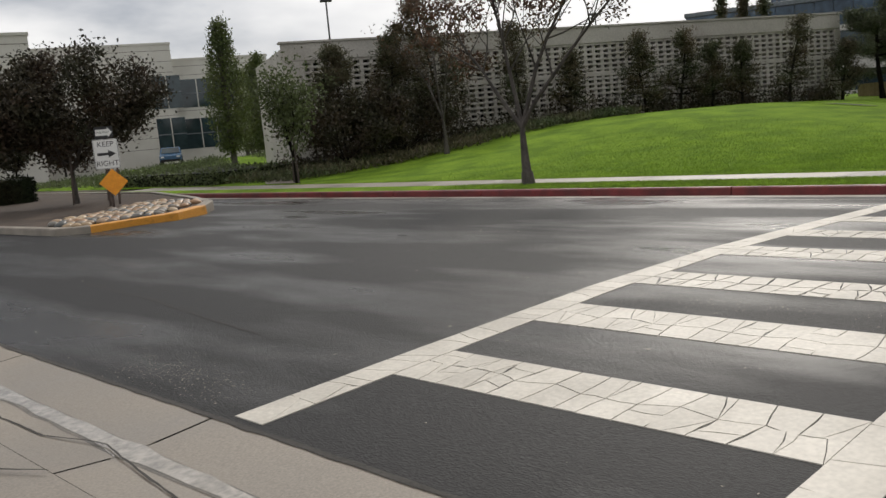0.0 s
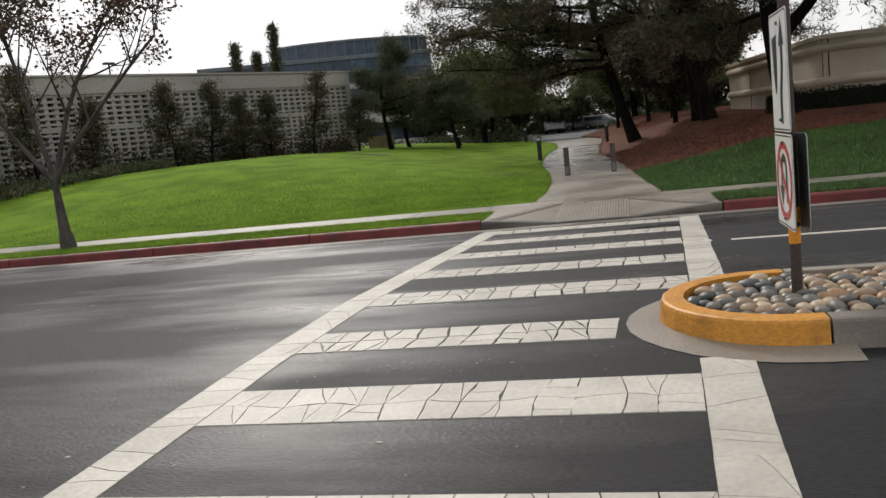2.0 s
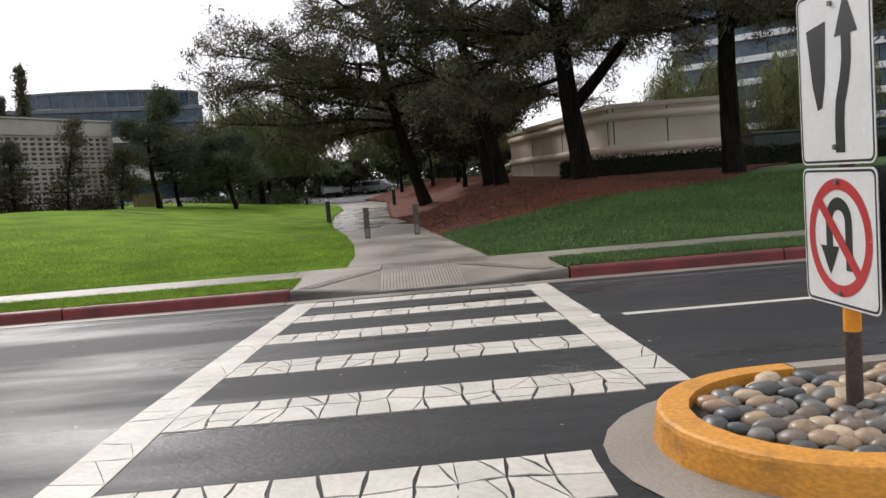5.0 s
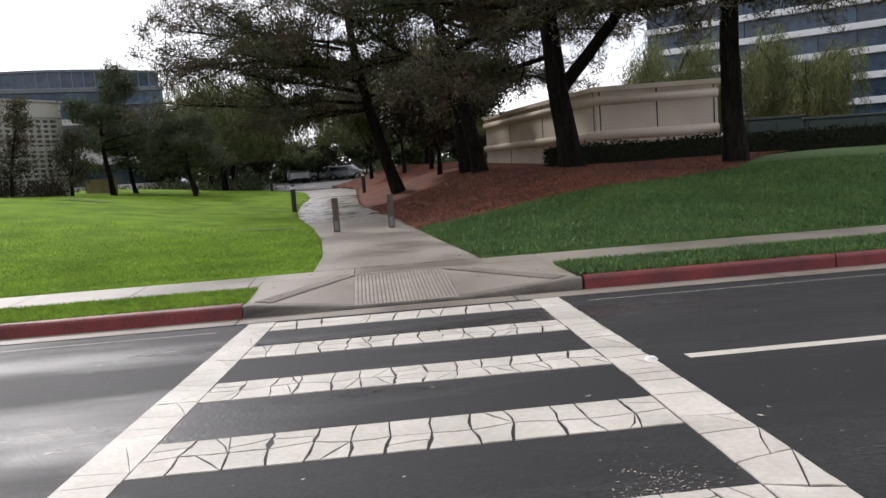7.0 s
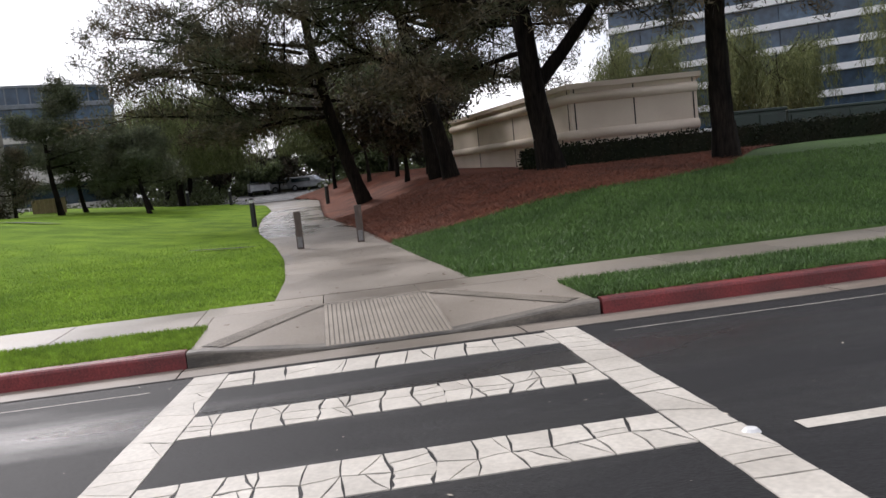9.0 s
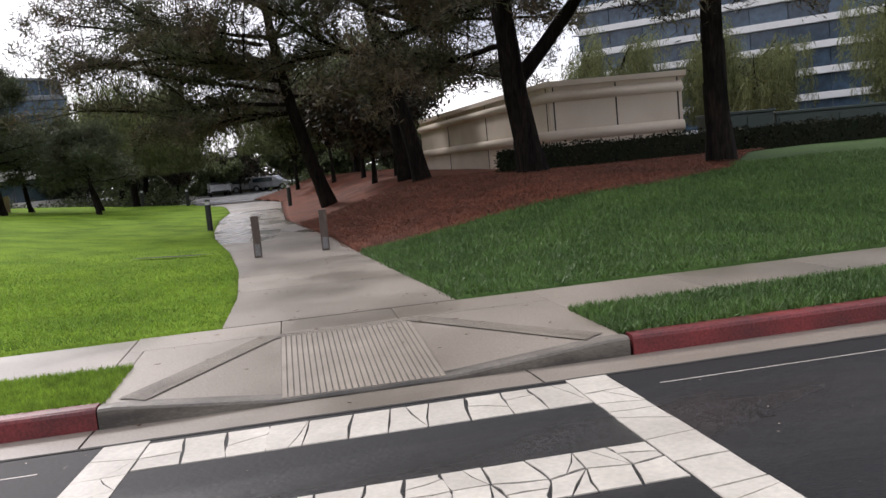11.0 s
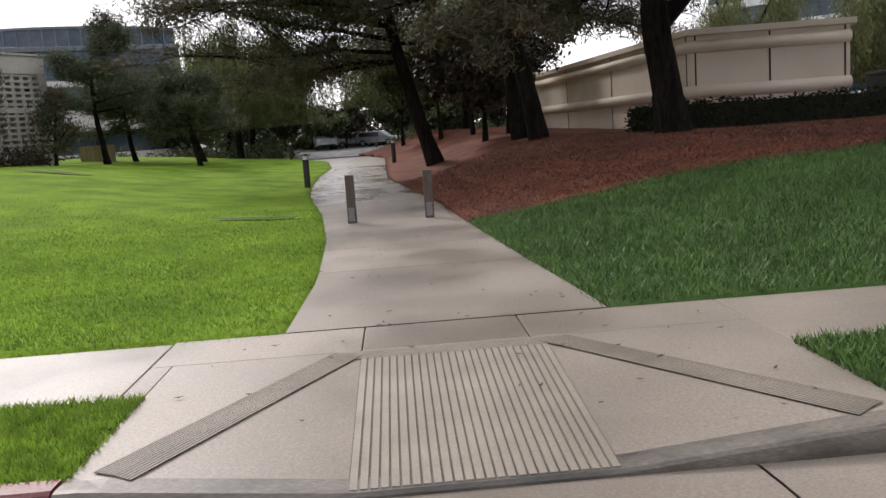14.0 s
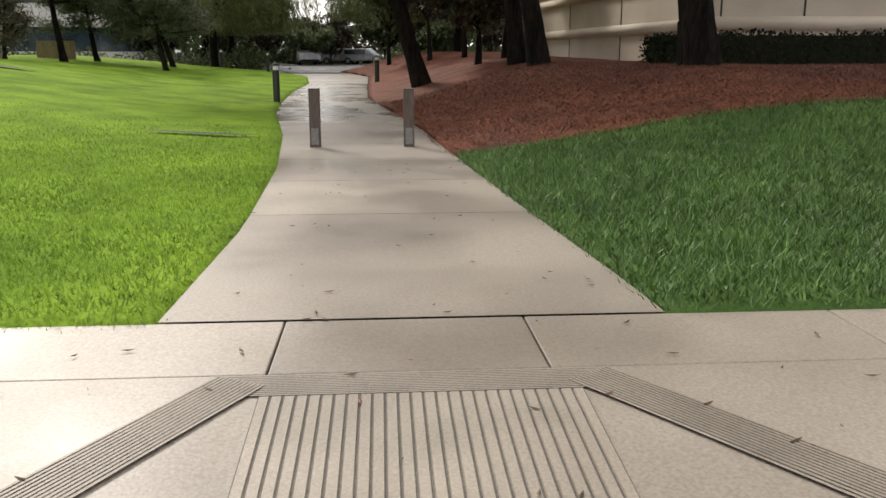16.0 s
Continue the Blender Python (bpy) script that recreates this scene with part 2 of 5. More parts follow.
    "frame_grey": mat("grey_mullion", (0.16, 0.18, 0.2), rough=0.5, bump=0),
    "green_box": mat("dark_green_cabinet_paint", (0.02, 0.04, 0.028), (0.016, 0.03, 0.022), rough=0.5, scale=2, bump=0.05),
    "car_white": mat("white_car_paint", (0.7, 0.71, 0.72), rough=0.25, bump=0, fine_mix=0.02),
    "car_blue": mat("blue_car_paint", (0.06, 0.14, 0.25), rough=0.25, bump=0, fine_mix=0.02),
    "car_silver": mat("silver_car_paint", (0.38, 0.39, 0.4), rough=0.3, metal=0.5, bump=0, fine_mix=0.02),
    "rubber": mat("black_rubber", (0.012, 0.012, 0.012), rough=0.8, bump=0),
    "blue_rail": mat("blue_barrier_paint", (0.06, 0.18, 0.45), rough=0.5, bump=0),
    "red_paint": mat("red_barrier_paint", (0.45, 0.06, 0.05), rough=0.5, bump=0),
    "tan": mat("tan_fence_board", (0.4, 0.3, 0.19), rough=0.8, stretch=(1, 1, 0.2)),
    "earth": mat("distant_ground", (0.07, 0.09, 0.035), (0.08, 0.075, 0.05), rough=0.9, scale=0.05, fine=2, bump=0.2),
}


# ---- building helpers ----
def mesh_of(name, verts, faces, material, smooth=False):
    me = bpy.data.meshes.new(name)
    me.from_pydata([tuple(map(float, v)) for v in verts], [], faces)
    me.materials.append(material)
    if smooth:
        me.polygons.foreach_set("use_smooth", [True] * len(me.polygons))
    me.update()
    return me


def from_arrays(name, V, F, material, smooth=False):
    """A mesh from numpy arrays of vertices and equal-sided faces."""
    me = bpy.data.meshes.new(name)
    k = F.shape[1]
    me.vertices.add(len(V))
    me.vertices.foreach_set("co", V.astype(np.float32).ravel())
    me.loops.add(F.size)
    me.loops.foreach_set("vertex_index", F.astype(np.int32).ravel())
    me.polygons.add(len(F))
    me.polygons.foreach_set("loop_start", np.arange(len(F), dtype=np.int32) * k)
    me.materials.append(material)
    me.update(calc_edges=True)
    if smooth:
        me.polygons.foreach_set("use_smooth", np.ones(len(F), dtype=bool))
    me.validate()
    return me


def child(name, me, parent, m=None, label=""):
    ob = new(name, me)
    ob.parent = parent
    if m is not None:
        ob.matrix_basis = m
    return tagged(ob, label)


def part(name, bm, material, parent, label="", m=None):
    me = bpy.data.meshes.new(name)
    bmesh.ops.recalc_face_normals(bm, faces=bm.faces)
    bm.to_mesh(me)
    bm.free()
    me.materials.append(material)
    return child(name, me, parent, m, label)


def thing(name, label, category, m=None, group="", kind=""):
    ob = new(name)
    ob.empty_display_size = 0.1
    if m is not None:
        ob.matrix_basis = m
    return tagged(ob, label, category, group, kind)


def box(x0, x1, y0, y1, z0, z1, bevel=0.0, bm=None):
    bm = bm or bmesh.new()
    r = bmesh.ops.create_cube(bm, size=1, matrix=Matrix.Translation(((x0 + x1) / 2, (y0 + y1) / 2, (z0 + z1) / 2)) @ Matrix.Diagonal((x1 - x0, y1 - y0, z1 - z0, 1)))
    if bevel:
        es = list({e for v in r["verts"] for e in v.link_edges})
        bmesh.ops.bevel(bm, geom=es, offset=bevel, segments=2, affect="EDGES", profile=0.5)
    return bm


def cyl(r0, r1, z0, z1, sides=16, x=0, y=0, bm=None, bevel=0.0):
    bm = bm or bmesh.new()
    r = bmesh.ops.create_cone(bm, cap_ends=True, segments=sides, radius1=r0, radius2=r1, depth=z1 - z0, matrix=Matrix.Translation((x, y, (z0 + z1) / 2)))
    if bevel:
        es = [e for e in {e for v in r["verts"] for e in v.link_edges} if len([f for f in e.link_faces if len(f.verts) > 4])]
        bmesh.ops.bevel(bm, geom=es, offset=bevel, segments=2, affect="EDGES", profile=0.5)
    return bm


def prism(outline, z0, z1, bm=None):
    """An outline in x, y raised from z0 to z1."""
    bm = bm or bmesh.new()
    lo = [bm.verts.new((x, y, z0)) for x, y in outline]
    hi = [bm.verts.new((x, y, z1)) for x, y in outline]
    n = len(lo)
    bm.faces.new(hi)
    bm.faces.new(lo[::-1])
    for i in range(n):
        bm.faces.new((lo[i], lo[(i + 1) % n], hi[(i + 1) % n], hi[i]))
    return bm


def sheet(name, xs, ys, zf, material, where=None):
    """A surface over the lines xs and ys: where(u, v) gives x, y, and zf(x, y) the height."""
    V, F = [], []
    for u in xs:
        for v in ys:
            x, y = where(u, v) if where else (u, v)
            V.append((x, y, zf(x, y)))
    n = len(ys)
    for i in range(len(xs) - 1):
        for j in range(n - 1):
            F.append((i * n + j, (i + 1) * n + j, (i + 1) * n + j + 1, i * n + j + 1))
    return mesh_of(name, V, F, material, True)


def lin(a, b, n):
    return [a + (b - a) * i / n for i in range(n + 1)]


def step(a, b, x):
    t = min(1, max(0, (x - a) / (b - a)))
    return t * t * (3 - 2 * t)


def interp(x, xs, ys):
    return float(np.interp(x, xs, ys))


# ---- heights of the place ----
def road_z(x):
    return interp(x, (1.0, 2.7, 4.5, 6.5, 8.5, 11, 14.6, 15.1), (-0.24, -0.2, -0.14, -0.085, -0.085, -0.165, -0.3, -0.31))


KERB, WALK = 15.1, -0.18          # face of the far kerb; height of the far pavement


def path_left(x):
    return interp(x, (17.7, 20.1, 23.7, 28, 33, 36.4, 42, 48, 54, 60), (3.83, 3.8, 3.98, 4.4, 5.1, 5.4, 5.65, 5.6, 6.2, 8.5))


def path_right(x):
    return interp(x, (17.7, 18.6, 20.5, 25, 28.8, 34, 39.2, 45, 54, 60), (1.42, 1.46, 1.6, 1.87, 2.1, 2.6, 3.2, 3.3, 3.4, 5.0))


def path_z(x):
    return interp(x, (17.7, 26, 36, 48, 60), (WALK, -0.25, -0.25, -0.1, 0.1))


def hill_z(x, y):
    """The lawn that swells towards the garage."""
    d = x - 17.8
    out = y - path_left(x)
    rise = 1.35 * step(0, 15, d) * step(-1, 13, out) * (1 - 0.55 * step(20, 36, y)) * (1 - 0.35 * step(36, 52, x))
    edge = 0.06 * (1 - step(0, 0.07, min(d + 0.06, out)))
    return path_z(x) + 0.03 - edge + rise + 0.03 * noise.noise((x * 0.3, y * 0.3, 0)) * step(0, 3, d)


def mound_z(x, y):
    """The lawn and the mulch mound beside the path."""
    d = x - 17.8
    out = path_right(x) - y
    edge = 0.06 * (1 - step(0, 0.07, min(d + 0.04, out)))
    return path_z(x) + 0.03 - edge + 1.0 * step(0, 10.5, d) * step(-0.3, 4.5, out) + 0.035 * noise.noise((x * 0.5, y * 0.5, 3)) * step(0, 3, d)


def mulch_edge(y):
    return interp(y, (-12, -9, -6, -4, -2, 0, 2.1), (33, 29.5, 25.3, 24.3, 24.0, 24.3, 24.8))


def ground_z(x, y):
    if x < KERB:
        return road_z(x)
    if x < 17.8:
        return WALK
    if y > path_left(x):
        return hill_z(x, y)
    return mound_z(x, y) if y < path_right(x) else path_z(x)


# ---- ground, road, pavements ----
def structure(name, me, label, category):
    return tagged(new(name, me), label, category, kind="structure")


structure("ground", sheet("ground", [-600, -60, 0, 3, 15, 18, 60, 120, 600], [-600, -80, -20, 0, 20, 80, 600], lambda x, y: -0.9, M["earth"]), "wide level ground reaching the horizon", "ground")
structure("road", sheet("road", lin(2.9, 14.62, 40), [-90, -40, -20, -12] + lin(-8, 30, 40) + [40, 60, 90], lambda x, y: road_z(x), M["asphalt"]), "damp dark asphalt road with faint sheen streaks put into its colour", "road")

# near pavement: gutter pan, slabs, kerb-height corner behind the camera
near = structure("pavement_near", sheet("pavement_near", [-60, -8, -3, -1, 0.5, 1.3, 1.9], [-90, -20, -5, 0, 5, 8, 12, 30, 90], lambda x, y: -0.215 + 0.05 * step(1.9, -1, x), M["concrete"]), "worn pale concrete pavement at the crossing", "pavement")
SLAB = {}


def slab_mesh(w, d, th=0.08):
    key = (round(w, 3), round(d, 3), th)
    if key not in SLAB:
        bm = box(-w / 2, w / 2, -d / 2, d / 2, -th, 0, bevel=0.006)
        me = bpy.data.meshes.new("slab")
        bm.to_mesh(me)
        bm.free()
        SLAB[key] = me
    return SLAB[key]


def slab(parent, x0, x1, y0, y1, z, material, name="slab", gap=0.009):
    me = slab_mesh(x1 - x0 - gap, y1 - y0 - gap)
    if not me.materials:
        me.materials.append(material)
    return child(name, me, parent, pose((x0 + x1) / 2, (y0 + y1) / 2, z))


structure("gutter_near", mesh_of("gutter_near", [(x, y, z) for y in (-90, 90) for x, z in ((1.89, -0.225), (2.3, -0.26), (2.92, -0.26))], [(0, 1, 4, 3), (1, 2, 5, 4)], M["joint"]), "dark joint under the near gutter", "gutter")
for i in range(-4, 9):
    y0 = 4.98 + (i - 1) * 3.05
    bm = bmesh.new()
    q = [(1.95, -0.2), (2.36, -0.235), (2.9, -0.195)]
    ring = [[bm.verts.new((x, y, z)) for x, z in q] for y in (y0 + 0.012, y0 + 3.04)]
    for a in range(2):
        bm.faces.new((ring[0][a], ring[0][a + 1], ring[1][a + 1], ring[1][a]))
    part("gutter_slab", bm, M["concrete"], near)
for i in range(-2, 5):
    for j in range(2):
        slab(near, 1.95 - 1.5 * (j + 1), 1.95 - 1.5 * j, 4.35 + (i - 1) * 1.5, 4.35 + i * 1.5, -0.195 + 0.02 * j, M["concrete"])

# wet film in the near gutter, dark tar seam at its edge, cracked corner slabs
def ribbon_mesh(name, pts, widths, z, material):
    V, F = [], []
    for k, ((x, y), w) in enumerate(zip(pts, widths)):
        V += [(x - w / 2, y, z), (x + w / 2, y, z)]
    F = [(2 * k, 2 * k + 1, 2 * k + 3, 2 * k + 2) for k in range(len(pts) - 1)]
    return mesh_of(name, V, F, material)


wet = mat("standing_water", (0.3, 0.275, 0.24), (0.2, 0.18, 0.15), rough=0.14, scale=3, fine=20, bump=0.02)
ys_ = lin(-1.5, 9.5, 44)
child("wet_film", ribbon_mesh("wet_film", [(2.38 + 0.05 * noise.noise((y * 1.3, 0, 0)), y) for y in ys_], [0.12 + 0.1 * noise.noise((y * 1.9, 5, 0)) for y in ys_], -0.2265, wet), near)
damp = mat("damp_gutter_edge", (0.15, 0.13, 0.105), (0.09, 0.08, 0.066), rough=0.4, scale=5, fine=40, bump=0.2)
child("damp_edge", ribbon_mesh("damp_edge", [(2.4 + 0.05 * noise.noise((y * 1.3, 0, 0)), y) for y in ys_], [0.2 + 0.12 * noise.noise((y * 1.9, 5, 0)) + 0.06 * noise.noise((y * 7, 2, 0)) for y in ys_], -0.2285, damp), near)
edge = [(6.9, 2.17), (6.38, 2.15), (5.72, 2.17), (5.39, 2.29), (5.21, 2.33), (4.61, 2.25), (4.09, 2.19), (3.2, 2.14), (1.5, 2.12)]
ys_ = lin(6.9, 1.5, 60)
child("slab_crack", ribbon_mesh("slab_crack", [(interp(-y, [-a for a, b in edge], [b for a, b in edge]) + 0.012 * noise.noise((y * 7, 1, 0)), y) for y in ys_], [0.014 + 0.01 * noise.noise((y * 5, 3, 0)) for y in ys_], -0.213, M["joint"]), near)
ys_ = lin(-12, 30, 220)
child("tar_seam", ribbon_mesh("tar_seam", [(2.905 + 0.012 * noise.noise((y * 4, 0, 0)), y) for y in ys_], [0.045 + 0.03 * noise.noise((y * 6, 9, 0)) for y in ys_], -0.1915, M["joint"]), near)
child("tar_seam", ribbon_mesh("tar_seam", [(14.605 + 0.012 * noise.noise((y * 4, 3, 0)), y) for y in ys_], [0.035 + 0.02 * noise.noise((y * 6, 7, 0)) for y in ys_], -0.2945, M["joint"]), near)
ck = [(1.93 - 0.1 * k + 0.03 * noise.noise((k * 1.7, 0, 2)), 5.0 + 0.16 * k) for k in range(9)]
child("slab_crack", ribbon_mesh("slab_crack", ck, [0.012 + 0.006 * (k % 3) for k in range(9)], -0.1735, M["joint"]), near)

# far gutter and kerb
far_gutter = structure("gutter", mesh_of("gutter", [(x, y, z) for y in (-90, 90) for x, z in ((14.6, -0.32), (KERB + 0.05, -0.335))], [(0, 1, 3, 2)], M["joint"]), "concrete gutter along the far kerb", "gutter")
gut_me = None
for i in range(-9, 14):
    y0 = 4.5 + i * 3.05
    if gut_me is None:
        gut_me = mesh_of("gutter_slab", [(14.6, 0.008, -0.298), (14.85, 0.008, -0.305), (KERB, 0.008, -0.318), (14.6, 3.042, -0.298), (14.85, 3.042, -0.305), (KERB, 3.042, -0.318)], [(0, 1, 4, 3), (1, 2, 5, 4)], M["concrete"])
    child("gutter_slab", gut_me, far_gutter, pose(0, y0, 0))
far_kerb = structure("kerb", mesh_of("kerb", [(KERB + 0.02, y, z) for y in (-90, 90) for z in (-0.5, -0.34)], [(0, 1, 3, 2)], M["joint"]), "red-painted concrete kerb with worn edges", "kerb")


def kerb_piece(length, material):
    prof = [(0, -0.36), (0.0, -0.2), (0.01, -0.178), (0.03, -0.166), (0.15, -0.165), (0.155, -0.36)]
    bm = bmesh.new()
    n = 6
    rings = [[bm.verts.new((x + 0.003 * noise.noise((k * 3.1, x * 40, z * 9)), length * k / n, z + 0.004 * noise.noise((k * 2.3, x * 30, z * 5)))) for x, z in prof] for k in range(n + 1)]
    for a, b in zip(rings, rings[1:]):
        for j in range(5):
            bm.faces.new((a[j], a[j + 1], b[j + 1], b[j]))
    bm.faces.new(rings[0][::-1])
    bm.faces.new(rings[-1])
    me = bpy.data.meshes.new("kerb_block")
    bmesh.ops.recalc_face_normals(bm, faces=bm.faces)
    bm.to_mesh(me)
    bm.free()
    me.materials.append(material)
    return me


red_block = kerb_piece(3.03, M["kerb_red"])
RAMP_L, RAMP_R = 4.47, 0.62
for i in range(12):
    child("kerb_block", red_block, far_kerb, pose(KERB, RAMP_L + 0.01 + i * 3.05, 0))
for i in range(10):
    child("kerb_block", red_block, far_kerb, pose(KERB, RAMP_R - 0.01 - (i + 1) * 3.05, 0))

# kerb ramp: flares, ribbed panel and grooved border
GL, GR, GF = 3.24, 2.04, 16.88


def ramp_z(x, y):
    full = 0.112 * (GF - x) / (GF - KERB) if x < GF else 0
    t = (GF - x) / (GF - KERB)
    if t <= 0:
        return WALK
    if y > GL:
        w = 1 - (y - GL) / max(0.05, (RAMP_L - 0.1 - GL) * t)
    elif y < GR:
        w = 1 - (GR - y) / max(0.05, (GR - RAMP_R - 0.1) * t)
    else:
        w = 1
    return WALK - full * max(0, min(1, w))


ramp = structure("kerb_ramp", sheet("kerb_ramp", lin(KERB + 0.02, 17.1, 60), lin(RAMP_R, RAMP_L, 90), lambda x, y: ramp_z(x, y) - 0.002, M["concrete"]), "concrete kerb ramp with ribbed panel and grooved border", "kerb ramp")
bm = bmesh.new()
lip = lin(RAMP_R, RAMP_L, 40)
rings = []
for y in lip:
    zt = ramp_z(KERB + 0.02, y) + 0.006
    rings.append([bm.verts.new(p) for p in ((KERB - 0.004, y, -0.36), (KERB - 0.004, y, zt - 0.02), (KERB + 0.012, y, zt - 0.004), (KERB + 0.04, y, zt), (KERB + 0.15, y, ramp_z(KERB + 0.15, y) + 0.001))])
for a, b in zip(rings, rings[1:]):
    for j in range(4):
        bm.faces.new((a[j], b[j], b[j + 1], a[j + 1]))
part("ramp_kerb", bm, M["kerb_stained"], ramp, "bare grey kerb falling to the crossing")
# ribs of the panel
rib_n = 26
rib_me = None
slope = math.degrees(math.atan2(0.112, GF - KERB))
for i in range(rib_n):
    w = (GL - GR) / rib_n
    if rib_me is None:
        L_ = 1.74
        bm = bmesh.new()
        prof = [(-w * 0.45, -0.004), (-w * 0.36, 0.007), (w * 0.36, 0.007), (w * 0.45, -0.004)]
        ra = [[bm.verts.new((x, y, z)) for y, z in prof] for x in (0, L_ * 0.33, L_ * 0.66, L_)]
        for a, b in zip(ra, ra[1:]):
            for j in range(3):
                bm.faces.new((a[j], a[j + 1], b[j + 1], b[j]))
        bm.faces.new(ra[0])
        bm.faces.new(ra[-1][::-1])
        rib_me = bpy.data.meshes.new("rib")
        bm.to_mesh(rib_me)
        bm.free()
        rib_me.materials.append(M["concrete_rib"])
    child("rib", rib_me, ramp, pose(KERB + 0.03, GR + w * (i + 0.5), ramp_z(KERB + 0.03, 2.6) + 0.001, 0, -slope, 0))
# bed below the ribs, darker than they are to shade the gaps
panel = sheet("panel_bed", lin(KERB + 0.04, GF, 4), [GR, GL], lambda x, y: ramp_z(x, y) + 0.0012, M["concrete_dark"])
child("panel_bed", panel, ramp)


def groove_band(p, q, w0, lift=0.0):
    """A grooved strip from p to q, w0 wide, as thin raised lines over a bed darkened for the grooves' shade."""
    p, q = Vector(p), Vector(q)
    d = (q - p).normalized()
    s = Vector((-d.y, d.x))
    n = 12
    V, F = [], []
    for k in range(n):
        a = w0 * k / (n - 0.38)
        b = w0 * (k + 0.62) / (n - 0.38)
        for t0 in range(8):
            quad = [p + (q - p) * (t0 / 8) + s * a, p + (q - p) * ((t0 + 1) / 8) + s * a, p + (q - p) * ((t0 + 1) / 8) + s * b, p + (q - p) * (t0 / 8) + s * b]
            i0 = len(V)
            V += [(v.x, v.y, ramp_z(v.x, v.y) + 0.005 + lift) for v in quad]
            F.append((i0, i0 + 1, i0 + 2, i0 + 3))
    band = child("grooved_border", mesh_of("grooved_border", V, F, M["concrete_rib"]), ramp)
    V, F = [], []
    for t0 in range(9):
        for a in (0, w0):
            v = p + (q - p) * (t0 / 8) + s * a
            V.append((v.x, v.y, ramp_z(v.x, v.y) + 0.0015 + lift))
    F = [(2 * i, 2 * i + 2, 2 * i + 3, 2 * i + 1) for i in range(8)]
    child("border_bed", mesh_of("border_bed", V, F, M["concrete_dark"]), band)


groove_band((GF + 0.2, 3.42), (GF + 0.2, 1.9), -0.2)
groove_band((KERB + 0.22, RAMP_L - 0.1), (GF + 0.2, 3.42), -0.22, 0.004)
groove_band((GF + 0.2, 1.9), (KERB + 0.24, RAMP_R + 0.12), -0.22, 0.004)

# far pavement slabs
walk_far = structure("pavement", mesh_of("pavement", [(16.42, -90, WALK - 0.07), (17.78, -90, WALK - 0.07), (17.78, 90, WALK - 0.07), (16.42, 90, WALK - 0.07)], [(0, 1, 2, 3)], M["soil"]), "damp concrete pavement slabs beside the lawn", "pavement")
slab(walk_far, 16.42, 17.1, RAMP_L, RAMP_L + 0.15, WALK, M["concrete"])
slab(walk_far, 17.1, 17.78, GL, RAMP_L + 0.15, WALK, M["concrete"])
slab(walk_far, 17.1, 17.78, 2.12, GL, WALK, M["concrete"])
slab(walk_far, 17.1, 17.78, RAMP_R, 2.12, WALK, M["concrete"])
for i in range(20):
    slab(walk_far, 16.42, 17.72, RAMP_L + 0.15 + 1.5 * i, RAMP_L + 1.65 + 1.5 * i, WALK, M["concrete"])
    slab(walk_far, 16.42, 17.78, RAMP_R - 1.5 * (i + 1), RAMP_R - 1.5 * i, WALK, M["concrete"])

# winding path to the far car park
path_ob = structure("path", sheet("path", lin(17.7, 60, 60), [0, 1], lambda x, y: path_z(x) - 0.03, M["soil"], lambda u, v: (u, path_right(u) + (path_left(u) - path_right(u)) * v)), "winding damp concrete path between lawns", "path")
cuts = [17.79] + [20.6 + 1.95 * i for i in range(20)]
for a, b in zip(cuts, cuts[1:]):
    bm = bmesh.new()
    rows_ = []
    for u in lin(a + 0.006, b - 0.006, 4):
        yl, yr = path_left(u), path_right(u)
        rows_.append([bm.verts.new((u, yr + (yl - yr) * v, path_z(u) + 0.002)) for v in (0, 0.33, 0.66, 1)])
    for p, q in zip(rows_, rows_[1:]):
        for j in range(3):
            bm.faces.new((p[j], q[j], q[j + 1], p[j + 1]))
    part("slab", bm, M["concrete_wet"] if 29 < a < 47 else M["concrete"], path_ob)

# lawns, verge strips, mulch
structure("lawn_hill", sheet("lawn_hill", [17.7, 17.74, 17.78, 17.82] + lin(17.9, 30, 34) + lin(31, 62, 24), [0, 0.0008, 0.0016, 0.004, 0.02, 0.05, 0.08] + lin(0.12, 1, 40), lambda x, y: hill_z(x, y), M["lawn"], lambda u, v: (u, path_left(u) - 0.01 + (56 - path_left(u)) * v)), "bright green lawn swelling into a low hill", "lawn")
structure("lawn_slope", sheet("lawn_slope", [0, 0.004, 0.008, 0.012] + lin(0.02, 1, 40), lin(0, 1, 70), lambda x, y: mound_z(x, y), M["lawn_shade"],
          lambda u, v: (lambda y: (17.75 + (mulch_edge(y) + 0.1 - 17.75) * u, min(y, path_right(17.75 + (mulch_edge(y) - 17.75) * u) + 0.01)))(2.3 - 42 * v * v - 2 * v)), "lawn rising from the pavement, shade put into its deep green", "lawn")
structure("mulch_bed", sheet("mulch_bed", lin(0, 1, 60), lin(0, 1, 60), lambda x, y: mound_z(x, y) + 0.02, M["mulch"],
          lambda u, v: (lambda y: (mulch_edge(y) + (62 - mulch_edge(y)) * u ** 1.6, min(y, path_right(mulch_edge(y) + (62 - mulch_edge(y)) * u ** 1.6) - 0.02)))(6.5 - 30 * v)), "mound of red-brown pine needle mulch", "mulch bed")
structure("verge_left", sheet("verge_left", lin(15.25, 16.4, 6), lin(RAMP_L + 0.02, 60, 60), lambda x, y: WALK + 0.005, M["lawn"]), "narrow bright grass verge behind the kerb", "verge")
structure("verge_right", sheet("verge_right", lin(15.25, 16.4, 6), lin(-50, RAMP_R - 0.02, 60), lambda x, y: WALK + 0.005, M["lawn_shade"]), "narrow grass verge behind the kerb, shade put into its green", "verge")


# ---- crossing: cracked blocks of white marking ----
def cross_shift(x):
